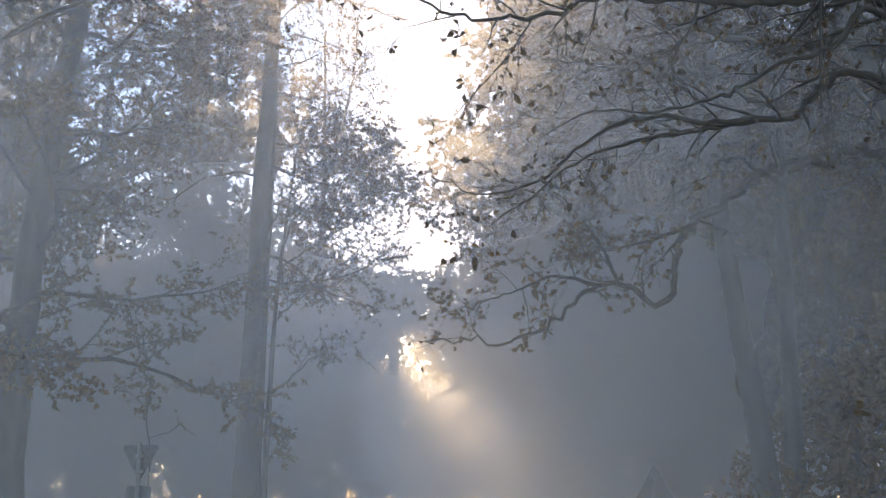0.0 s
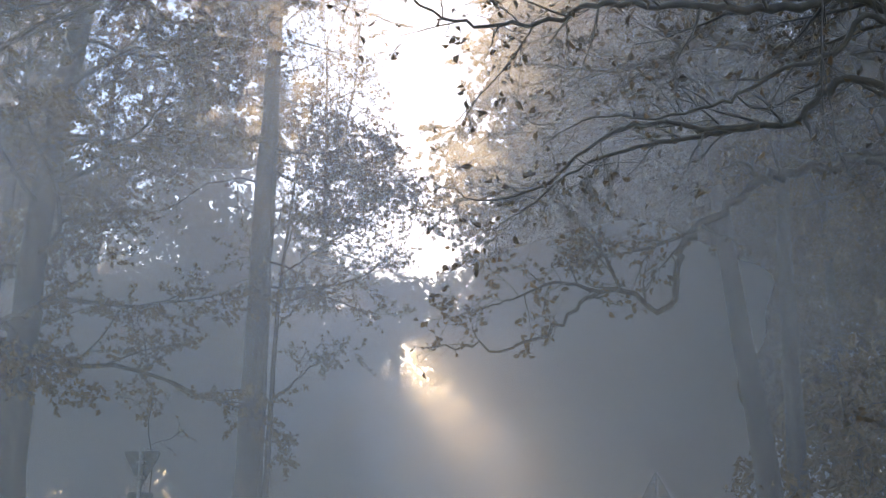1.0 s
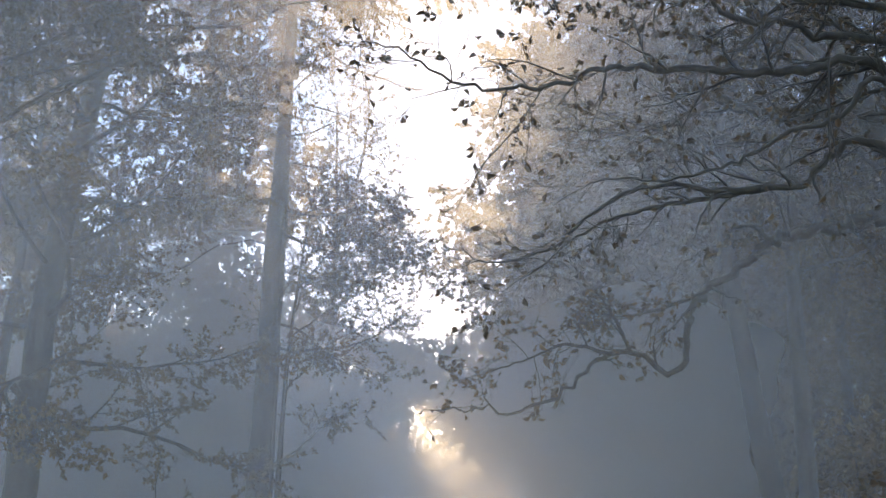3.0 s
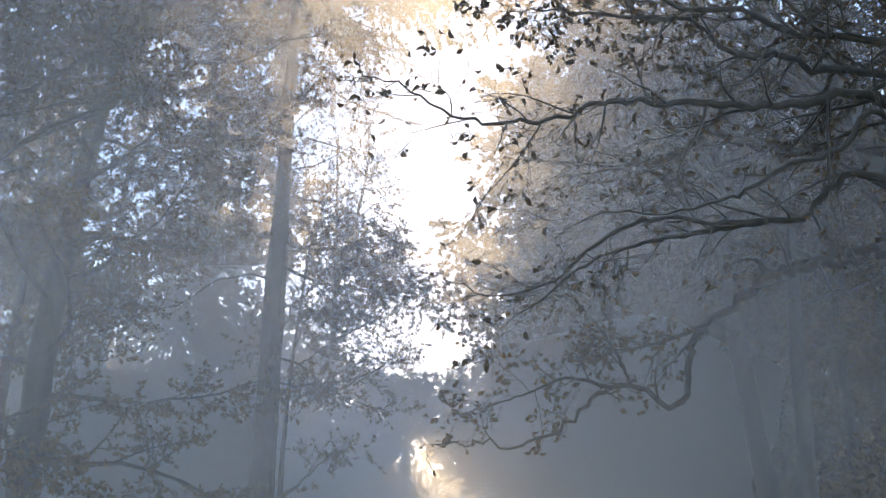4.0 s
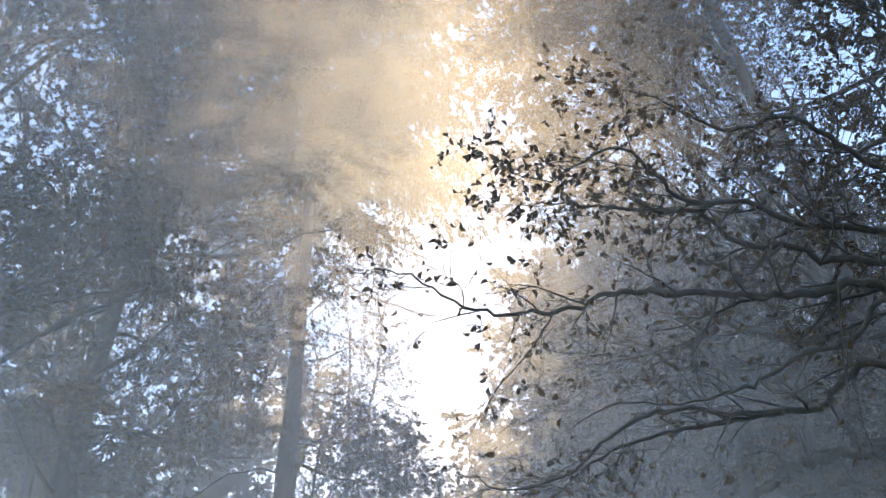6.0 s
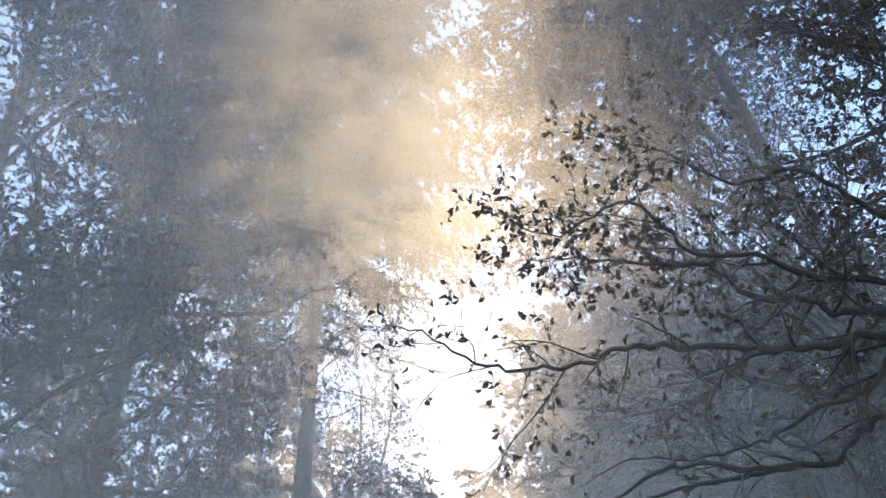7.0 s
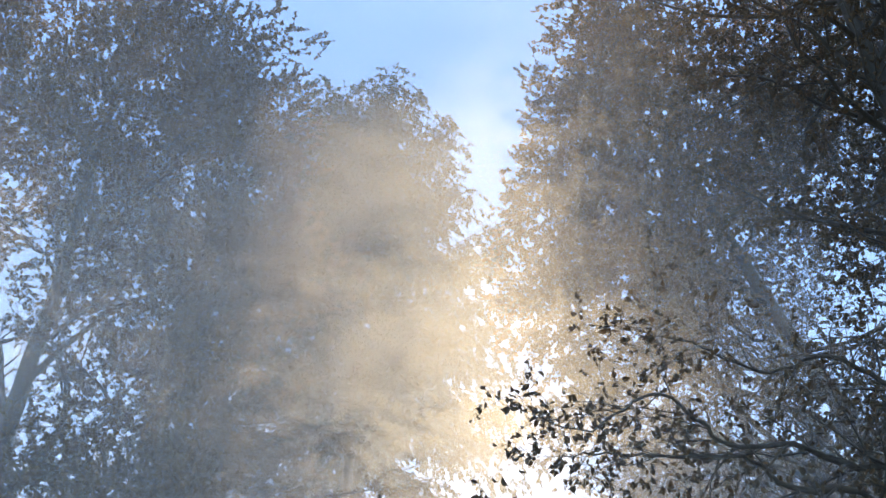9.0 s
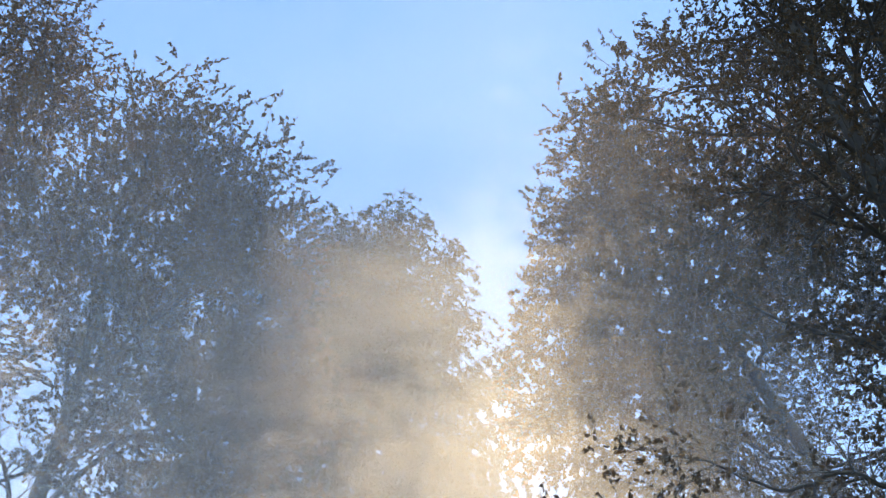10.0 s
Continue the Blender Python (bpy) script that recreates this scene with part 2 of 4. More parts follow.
def tree(name, label, trunk, r0, r1, seed, bark_mat, leaf_mat, limbs, sub, twig, per, size, six=False, group="", given=(), flat=0.6, split=True, sides=5, fine=True, tips=True):
    """A broad-leaved tree. limbs: count, from which fraction of the trunk, length low, length high, rise low, rise high (degrees).
    sub, twig: shoots on each limb and on each of those (count, length). given: limbs of known course (points, r0, r1, shoots, shoot length, leaves)."""
    rng = np.random.default_rng(seed)
    stem = root_flare(smooth_line(trunk, 26, r0, r1, rng, r0 * 0.06))
    root = foot(name, tuple(stem[0][0]), label, "tree", group)
    settle(part("trunk", mesh_of("trunk", *tubes([stem], 12), True), bark_mat, root), root)
    count, start, l0, l1, up0, up1 = limbs
    boughs, shoots, twigs = [], [], []
    for k in range(count):
        g = (k + rng.uniform(0, 0.9)) / count
        f = start + (0.99 - start) * g
        p, t, r = along(stem, f)
        az, el = k * 2.4 + rng.uniform(-0.5, 0.5), radians(up0 + (up1 - up0) * g + rng.uniform(-10, 10))
        d = np.array((math.cos(az) * math.cos(el), math.sin(az) * math.cos(el), math.sin(el)))
        length = (l0 + (l1 - l0) * g) * rng.uniform(0.75, 1.2)
        boughs.append(wander(rng, p, d, length, 10, 0.21, 0.03, min(r * 0.4, 0.016 + length * 0.008), 0.008))
    for bough in boughs:
        got = sprout(rng, bough, sub[0], 0.18, 1.0, sub[1], 0.5, 52, 0.18, 0.0, 6 if fine else 4, flat)
        if tips:
            got.append((bough[0][-4:], bough[1][-4:]))
        shoots += got
    leafy = []
    for s in shoots:
        leafy += sprout(rng, s, twig[0], 0.15, 1.0, twig[1], 0.4, 48, 0.2, -0.02, 4 if six else 3, flat)
    meshes = [clothe(rng, leafy + shoots, per, size, False)] if per else []
    named, extra_leafy = [], []
    for points, a, b, shoot_n, shoot_l, leaf_n in given:
        bough = smooth_line(points, 6 * len(points), a, b, rng, a * 0.22)
        named.append(bough)
        first = sprout(rng, bough, shoot_n, 0.12, 1.0, shoot_l, 0.45, 48, 0.16, -0.01, 7, 0.75, 0.5)
        second = [q for s in first for q in sprout(rng, s, 5, 0.15, 1.0, shoot_l * 0.5, 0.4, 45, 0.2, -0.02, 5, 0.8, 0.6)]
        third = [q for s in second for q in sprout(rng, s, 2, 0.3, 1.0, shoot_l * 0.22, 0.3, 45, 0.2, -0.02, 4, 0.8, 0.7)]
        shoots += first
        twigs += second
        leafy += third
        if leaf_n:
            extra_leafy.append(clothe(rng, second + third, leaf_n, size, six))
    if split:
        for bough in boughs + named:
            settle(part("limb", mesh_of("limb", *tubes([bough], 7), True), bark_mat, root), root)
    elif boughs:
        settle(part("branchwork", mesh_of("branchwork", *tubes(boughs, 5), True), bark_mat, root, kind="stuff"), root)
    settle(part("brush", mesh_of("brush", *joined([tubes(shoots, sides), tubes(twigs, 4), tubes(leafy if fine else [], 3)]), True), bark_mat, root, kind="stuff"), root)
    every = meshes + extra_leafy
    if every:
        settle(part("foliage", mesh_of("foliage", *joined(every)), leaf_mat, root, kind="stuff"), root)
    return root


def leafy_tree(name, label, trunk, r0, r1, seed, bark_mat, leaf_mat, lobes, size, per=9, slim=0.37, group="", split=True, shell=0.5, bare=(), twig=0.6, fine=True):
    """A tree with a full crown. lobes: centre, radii and the number of leafy twigs of each rounded part of the crown; a limb grows from the trunk into each.
    shell: below 1/3 the twigs gather near a lobe's outside. bare: limbs of known course (points, r0, r1, shoots, shoot length)."""
    rng = np.random.default_rng(seed)
    stem = root_flare(smooth_line(trunk, 26, r0, r1, rng, r0 * 0.05))
    root = foot(name, tuple(stem[0][0]), label, "tree", group)
    settle(part("trunk", mesh_of("trunk", *tubes([stem], 12), True), bark_mat, root), root)
    limbs, boughs, twigs = [], [], []
    height = stem[0][:, 2]
    for centre, radii, count in lobes:
        centre, radii = np.array(centre, float), np.array(radii, float)
        away = math.hypot(*(centre[:2] - np.array([np.interp(centre[2], height, stem[0][:, k]) for k in range(2)])))
        at = np.clip(centre[2] - 0.6 * away - 0.5 * radii[2], height[2], height[-2])
        f = np.interp(at, height, np.linspace(0, 1, len(height)))
        p, t, r = along(stem, f)
        mid = p + (centre - p) * 0.5 + rng.normal(0, 0.25, 3) + np.array((0, 0, 0.1 * away))
        limb = smooth_line([p, mid, centre], 12, max(0.03, min(r * 0.55, 0.03 + 0.012 * np.linalg.norm(centre - p))), 0.02, rng, 0.05)
        limbs.append(limb)
        ways = rng.normal(size=(count, 3))
        ways /= np.linalg.norm(ways, axis=1, keepdims=True)
        ragged = 1 + 0.16 * np.sin(3.1 * ways[:, 0] + 5.3 * ways[:, 2] + seed) + 0.12 * np.sin(7.3 * ways[:, 2] - 6.1 * ways[:, 0] + 2 * seed)
        spots = centre + ways * radii * (ragged * rng.uniform(0.02, 1, count) ** shell)[:, None]
        for k in range(max(5, count // 70)):
            b = spots[k]
            q, t, r = along(limb, rng.uniform(0.35, 1.0))
            boughs.append(smooth_line([q, q + (b - q) * 0.5 + rng.normal(0, 0.12, 3) * radii.mean() * 0.5, b], 6, max(0.012, r * 0.5), 0.006))
        step = twig * rng.uniform(0.6, 1.3, count)[:, None]
        lead = ways + rng.normal(0, 0.6, (count, 3)) + np.array((0, 0, 0.15))
        lead /= np.linalg.norm(lead, axis=1, keepdims=True)
        bend = lead + rng.normal(0, 0.35, (count, 3))
        for a, b, c in zip(spots - 0.6 * step * lead, spots, spots + 0.5 * step * bend):
            twigs.append((np.array((a, b, c)), np.array((0.009, 0.006, 0.003))))
    extra = []
    for points, a, b, shoots, length in bare:
        bough = smooth_line(points, 6 * len(points), a, b, rng, a * 0.2)
        limbs.append(bough)
        got = sprout(rng, bough, shoots, 0.15, 1.0, length, 0.4, 50, 0.16, 0.0, 6, 0.8)
        extra += got + [q for g in got for q in sprout(rng, g, 4, 0.2, 1.0, length * 0.45, 0.4, 45, 0.2, 0.0, 4, 0.8)]
    p = np.array([w[0] for w in twigs])
    n = rng.poisson(per, len(p))
    which = np.repeat(np.arange(len(p)), n)
    f = rng.uniform(0, 2, len(which))
    lo = np.minimum(f.astype(int), 1)
    pos = p[which, lo] + (f - lo)[:, None] * (p[which, lo + 1] - p[which, lo])
    way = 0.9 * (p[which, 2] - p[which, 0]) / twig + rng.normal(0, 0.6, (len(which), 3))
    if split:
        for b in limbs:
            settle(part("limb", mesh_of("limb", *tubes([b], 7), True), bark_mat, root), root)
    else:
        boughs = limbs + boughs
    settle(part("brush", mesh_of("brush", *joined([tubes(boughs, 5), tubes(extra, 4), tubes(twigs if fine else twigs[::8], 3)]), True), bark_mat, root, kind="stuff"), root)
    settle(part("foliage", mesh_of("foliage", *leaves(rng, pos, way, size, slim)), leaf_mat, root, kind="stuff"), root)
    return root


def joined(pieces):
    verts, faces, at = [], [], 0
    for v, fs in pieces:
        if len(v) == 0:
            continue
        verts.append(v)
        faces += [f + at for f in fs]
        at += len(v)
    return np.concatenate(verts), faces


def spruce(name, label, trunk, r0, seed, start, reach, whorls=44, group=""):
    """A spruce: whorls of sagging boughs with hanging twigs of needles."""
    rng = np.random.default_rng(seed)
    stem = root_flare(smooth_line(trunk, 30, r0, 0.03, rng, 0.02))
    root = foot(name, tuple(stem[0][0]), label, "tree", group)
    settle(part("trunk", mesh_of("trunk", *tubes([stem], 14), True), BARK_SPRUCE, root), root)
    boughs, hang, dead = [], [], []
    for k in range(whorls):
        g = k / (whorls - 1)
        f = start + (0.995 - start) * g
        p, t, r = along(stem, f)
        for j in range(6):
            az = k * 1.1 + j * 2 * math.pi / 6 + rng.uniform(-0.3, 0.3)
            el = radians(-12 + 55 * g * g + rng.uniform(-17, 17))
            d = np.array((math.cos(az) * math.cos(el), math.sin(az) * math.cos(el), math.sin(el)))
            length = (reach * (1 - g) ** 0.36 * min(1, 0.7 + 2 * g) + 0.6) * rng.uniform(0.7, 1.2)
            boughs.append(wander(rng, p, d, length, 7, 0.08, 0.03, min(0.05, r * 0.5), 0.006))
    for b in boughs:
        n = max(5, int(11 * np.linalg.norm(b[0][-1] - b[0][0]) / 2))
        for q in range(n):
            p, t, r = along(b, 0.15 + 0.85 * (q + rng.uniform()) / n)
            s = np.cross(t, (0, 0, 1.0)) * (1 if q % 2 else -1)
            hang.append(wander(rng, p, 0.5 * t + 0.5 * s + np.array((0, 0, -0.25)), rng.uniform(0.45, 1.15), 4, 0.1, -0.36, 0.006, 0.003))
    for k in range(26):
        f = start * (0.3 + 0.7 * rng.uniform())
        p, t, r = along(stem, f)
        az = rng.uniform(0, 6.28)
        dead.append(wander(rng, p, np.array((math.cos(az), math.sin(az), rng.uniform(-0.3, 0.15))), rng.uniform(0.4, 1.8), 6, 0.14, -0.02, 0.018, 0.004))
    for b in boughs[::3]:
        settle(part("bough", mesh_of("bough", *tubes([b], 5), True), BARK_SPRUCE, root), root)
    rest = [b for i, b in enumerate(boughs) if i % 3]
    settle(part("brush", mesh_of("brush", *joined([tubes(rest, 5), tubes(dead, 4), tubes(hang, 3)]), True), BARK_SPRUCE, root, kind="stuff"), root)
    settle(part("needles", mesh_of("needles", *clothe(rng, hang + boughs, 15, 0.22, False, 0.7, 0.14, -0.6)), NEEDLE, root, kind="stuff"), root)
    return root


# ---- ground and road ----
def sheet(name, x0, x1, y0, y1, z, mat, nx=1, ny=1, rough=0.0, label=""):
    rng = np.random.default_rng(3)
    gx, gy = np.meshgrid(np.linspace(x0, x1, nx + 1), np.linspace(y0, y1, ny + 1))
    gz = z + rough * rng.normal(size=gx.shape)
    v = np.stack([gx, gy, gz], -1).reshape(-1, 3)
    i = (np.arange(ny)[:, None] * (nx + 1) + np.arange(nx)).reshape(-1)
    me = mesh_of(name, v, [np.stack([i, i + 1, i + nx + 2, i + nx + 1], -1)], True)
    me.materials.append(mat)
    return tagged(new(name, me), label, kind="structure")


sheet("ground", -2000, 2000, -2000, 2000, 0.0, LITTER, 40, 40, 0.0, "forest floor under brown fallen leaves")
sheet("road", -2.9, 2.4, -60, 140, 0.03, ASPHALT, 4, 60, 0.004, "damp grey asphalt forest road")

# ---- trees beside the road ----
spruce("spruce_tree", "tall spruce with a bare pale trunk and hanging twigs", [(-5.06, 30.00, -0.15), (-5.04, 30.00, 2.05), (-4.94, 30.00, 7.32), (-4.69, 30.00, 15.68), (-4.62, 30.00, 18.73), (-4.6, 30.00, 25.57), (-4.8, 30.00, 32.9)], 0.36, 11, 0.6, 5.6)
tree("beech_tree", "leaning grey beech with low level sprays of leaves", [(-8.16, 22.00, -0.15), (-8.14, 22.00, 1.93), (-8.09, 22.00, 5.35), (-7.91, 22.00, 7.95), (-7.64, 22.00, 10.44), (-7.37, 22.00, 11.92), (-7.32, 22.00, 12.28), (-7.10, 22.00, 12.31), (-7.21, 22.00, 15.13), (-7.6, 22.00, 18.5), (-7.98, 22.00, 22.5)], 0.38, 0.08, 21, BARK_BEECH, LEAF_BEECH,
     (44, 0.2, 5.0, 4.6, -4, 50), (10, 2.2), (7, 0.8), 13, 0.115, group="trees by the road", flat=0.22)
leafy_tree("beech_tree", "broad old beech with a dense brown crown", [(-11.0, 20.5, -0.1), (-10.8, 20.4, 6), (-10.4, 20.2, 13), (-9.8, 20.0, 20), (-9.4, 19.8, 27)], 0.42, 0.06, 22, BARK_BEECH, LEAF_BEECH,
           [((-9.3, 20, 27.6), (2.4, 2.6, 2.7), 633), ((-7.2, 20, 25.0), (2.5, 2.6, 2.6), 633), ((-6.1, 20, 22.3), (2.0, 2.4, 2.2), 460), ((-9.5, 19.5, 22.5), (3.2, 3.0, 3.0), 748),
            ((-12.0, 20, 24.5), (2.8, 2.8, 3.0), 576), ((-6.2, 20.5, 18.6), (2.2, 2.4, 2.0), 403), ((-8.6, 20, 18.2), (2.4, 2.4, 1.7), 345), ((-6.8, 20.5, 15.4), (1.9, 2.2, 1.8), 276), ((-12.6, 20, 20.6), (2.3, 2.4, 1.7), 276)], 0.115, 17, group="trees by the road",
           bare=[([(-10.5, 20.3, 12.0), (-9.3, 20.5, 14.6), (-9.8, 20.5, 16.4), (-11.0, 20.5, 16.9), (-12.2, 20.5, 16.3)], 0.12, 0.03, 12, 1.6), ([(-10.3, 20.2, 14.0), (-11.2, 20.4, 17.0), (-12.4, 20.4, 18.6)], 0.1, 0.03, 12, 1.5)])
leafy_tree("beech_tree", "very tall beech rising behind its neighbours", [(-15.5, 22, -0.1), (-15.4, 22, 9), (-15.2, 21.8, 18), (-15, 21.5, 26), (-15, 21.5, 36)], 0.4, 0.06, 27, BARK_BEECH, LEAF_BEECH,
           [((-15.5, 21, 36.0), (2.6, 2.6, 2.6), 449), ((-13.8, 21, 33.0), (2.0, 2.4, 2.4), 420), ((-16.5, 21, 31.0), (2.8, 2.8, 3.0), 449), ((-14.5, 21, 28.5), (2.6, 2.6, 2.6), 420), ((-16.5, 21.5, 25.0), (2.6, 2.6, 2.4), 300)], 0.115, 17, group="trees by the road")
leafy_tree("oak_tree", "oak with leafy limbs reaching towards the road", [(-9.6, 16.5, -0.1), (-9.5, 16.4, 5), (-9.2, 16.2, 9), (-8.8, 16, 12.5)], 0.26, 0.05, 23, BARK_OAK, LEAF_OAK,
           [((-5.1, 16, 10.2), (1.0, 1.1, 1.0), 120), ((-6.3, 16, 10.6), (1.6, 1.5, 1.1), 240), ((-8.0, 16, 10.6), (1.7, 1.6, 1.3), 260), ((-4.6, 16, 9.4), (0.75, 0.9, 0.55), 60), ((-6.9, 16, 9.2), (1.3, 1.4, 0.6), 110)], 0.11, 9, 0.36, group="trees by the road",
           bare=[([(-9.2, 16.2, 8.0), (-7.4, 16, 8.8), (-5.8, 16, 9.2), (-4.4, 16, 9.5)], 0.06, 0.01, 16, 1.1), ([(-9.3, 16.3, 7.0), (-7.6, 16, 7.6), (-6.0, 16, 8.3)], 0.05, 0.01, 12, 1.0)])
tree("beech_tree", "slender beech with leafy boughs over the road edge", [(-5.24, 33.00, -0.15), (-5.23, 33.00, 2.10), (-5.15, 33.00, 8.22), (-5.06, 33.00, 14.32), (-5.32, 33.00, 17.77), (-5.21, 33.00, 22.63)], 0.16, 0.03, 24, BARK_BEECH, LEAF_BEECH,
     (18, 0.35, 4.2, 2.6, 0, 45), (8, 1.8), (5, 0.7), 8, 0.1, group="trees by the road",
     given=[([(-4.99, 32.00, 11.48), (-3.96, 32.00, 11.04), (-2.66, 32.00, 10.80), (-1.52, 32.00, 10.58), (-0.63, 32.00, 10.47)], 0.06, 0.01, 18, 1.6, 9), ([(-5.04, 32.00, 12.20), (-3.83, 32.00, 11.99), (-2.52, 32.00, 12.20), (-1.37, 32.00, 11.85)], 0.05, 0.01, 18, 1.6, 9),
            ([(-5.03, 32.00, 8.84), (-4.22, 32.00, 8.51), (-3.56, 32.00, 7.94), (-2.28, 32.00, 7.38), (-1.33, 32.00, 7.25)], 0.04, 0.006, 10, 1.2, 4), ([(-4.89, 32.00, 13.67), (-3.70, 32.00, 13.50), (-2.52, 32.00, 13.93), (-2.05, 32.00, 13.58), (-1.84, 32.00, 12.97)], 0.03, 0.006, 5, 0.8, 0.6),
            ([(-4.42, 32.00, 15.53), (-3.07, 32.00, 15.09), (-2.06, 32.00, 14.64), (-1.48, 32.00, 14.29)], 0.03, 0.006, 8, 1.2, 0.5)])
tree("beech_tree", "grey beech trunk standing back in the mist", [(-8.47, 38.50, -0.15), (-8.48, 38.50, 2.18), (-8.60, 38.50, 11.30), (-8.56, 38.50, 19.67), (-8.29, 38.50, 17.54), (-8.41, 38.50, 20.72)], 0.31, 0.06, 25, BARK_BEECH, LEAF_BEECH,
     (26, 0.22, 5.4, 3.6, -2, 55), (7, 2.2), (5, 0.85), 5, 0.12, group="trees by the road", flat=0.3)
tree("beech_tree", "grey beech trunk standing back in the mist", [(-12.11, 39.00, -0.15), (-12.13, 39.00, 2.19), (-12.20, 39.00, 9.43), (-11.92, 39.00, 15.57), (-11.65, 39.00, 18.44)], 0.36, 0.06, 26, BARK_BEECH, LEAF_BEECH,
     (26, 0.22, 5.4, 3.6, -2, 55), (7, 2.2), (5, 0.85), 5, 0.12, group="trees by the road", flat=0.3)

leafy_tree("beech_tree", "nearly bare forked tree standing in the bright mist", [(-8.44, 37, -0.1), (-8.14, 37, 6), (-7.94, 37.0, 13.86), (-8.07, 37.0, 17.07), (-8.24, 37.0, 19.44), (-8.15, 37.0, 21.49), (-8.09, 37.0, 23.39)], 0.2, 0.04, 29, BARK_BEECH, LEAF_BEECH,
           [((-4.93, 37.0, 20.94), (1.6, 1.6, 1.4), 60), ((-9.13, 37.0, 21.98), (1.5, 1.5, 1.3), 50), ((-3.33, 37.0, 22.54), (2.0, 1.6, 1.4), 60)], 0.12, 6, group="trees by the road",
           bare=[([(-8.18, 37.0, 18.78), (-7.17, 37.0, 19.42), (-6.3, 37.0, 20.91), (-6.03, 37.0, 22.37)], 0.09, 0.02, 16, 1.6),
                 ([(-8.15, 37.0, 21.49), (-5.82, 37.0, 22.37), (-3.31, 37.0, 21.37), (-1.26, 37.0, 20.4)], 0.08, 0.02, 24, 1.7),
                 ([(-8.19, 37.0, 20.57), (-5.53, 37.0, 20.5), (-3.66, 37.0, 19.12), (-1.27, 37.0, 18.2)], 0.07, 0.02, 24, 1.7),
                 ([(-8.07, 37.0, 23.15), (-5.89, 37.0, 23.82), (-3.13, 37.0, 23.02), (-0.84, 37.0, 22.48)], 0.06, 0.02, 22, 1.6),
                 ([(-8.26, 37.0, 19.67), (-9.25, 37.0, 21.05), (-10.13, 37.0, 21.54)], 0.07, 0.02, 12, 1.4),
                 ([(-8.22, 37.0, 21.03), (-9.19, 37.0, 22.69), (-10.8, 37.0, 23.95)], 0.06, 0.02, 14, 1.4)])

leafy_tree("beech_tree", "tall thin-leaved beech beside the bright gap", [(-6.6, 58, -0.1), (-6.5, 58, 9), (-6.2, 58, 18), (-6.3, 58, 27)], 0.34, 0.05, 30, BARK_BEECH, LEAF_BEECH,
           [((-6.6, 58, 28.0), (2.6, 2.6, 3.0), 128), ((-5.4, 58, 23.6), (2.6, 2.6, 2.6), 147), ((-7.8, 58, 22.0), (2.6, 2.6, 2.6), 128), ((-4.6, 58, 19.2), (2.6, 2.6, 2.2), 153), ((-7.0, 58, 16.8), (3.0, 2.6, 2.4), 153), ((-3.9, 58, 15.2), (2.4, 2.4, 1.9), 140), ((-6.4, 58, 11.6), (3.2, 2.6, 2.6), 153), ((-4.2, 58, 9.6), (2.4, 2.4, 2.4), 128)], 0.15, 8, group="trees by the road",
           bare=[([(-6.2, 58, 18), (-5.2, 58, 22), (-4.6, 58, 26), (-4.9, 58, 29)], 0.12, 0.03, 26, 2.6), ([(-6.3, 58, 15), (-4.6, 58, 17.4), (-3.2, 58, 19.2), (-2.2, 58, 20.2)], 0.1, 0.03, 26, 2.4), ([(-6.4, 58, 12), (-4.8, 58, 13.2), (-3.0, 58, 14.4), (-1.8, 58, 14.6)], 0.1, 0.03, 24, 2.2), ([(-6.2, 58, 20), (-7.6, 58, 23.4), (-8.4, 58, 26.6)], 0.1, 0.03, 24, 2.4)])

leafy_tree("beech_tree", "beech with fine brown leaves in the mist behind its neighbours", [(-12.6, 31, -0.1), (-12.4, 31, 6), (-12.0, 31, 12), (-11.8, 31, 18)], 0.28, 0.05, 38, BARK_BEECH, LEAF_BEECH,
           [((-11.6, 31, 18.0), (2.4, 2.2, 1.9), 300), ((-9.4, 31, 15.4), (2.2, 2.2, 1.6), 280), ((-13.6, 31, 15.6), (2.4, 2.2, 1.8), 300), ((-11.2, 31, 13.4), (2.6, 2.2, 1.4), 280), ((-8.6, 31, 11.6), (2.2, 2.2, 1.2), 220), ((-13.4, 31, 11.4), (2.6, 2.2, 1.3), 260), ((-10.8, 31, 9.4), (2.8, 2.2, 1.0), 220), ((-7.6, 31, 18.6), (1.9, 2.0, 1.8), 200)], 0.12, 9, group="trees by the road")

leafy_tree("beech_tree", "young beech with dense leafy sprays over the road edge", [(-5.1, 33.4, -0.1), (-5.0, 33.3, 4), (-4.8, 33, 8), (-4.3, 32.8, 12.4)], 0.12, 0.03, 39, BARK_BEECH, LEAF_BEECH,
           [((-2.7, 32.4, 11.6), (1.6, 1.4, 0.9), 170), ((-1.6, 32.4, 10.7), (1.2, 1.2, 0.6), 90), ((-3.3, 32.4, 10.2), (1.6, 1.4, 0.6), 110), ((-3.6, 32.4, 13.0), (1.2, 1.2, 0.7), 60), ((-3.9, 32.4, 8.0), (1.3, 1.2, 0.6), 70), ((-3.4, 32.4, 6.2), (1.3, 1.2, 0.4), 40)], 0.1, 12, group="trees by the road")
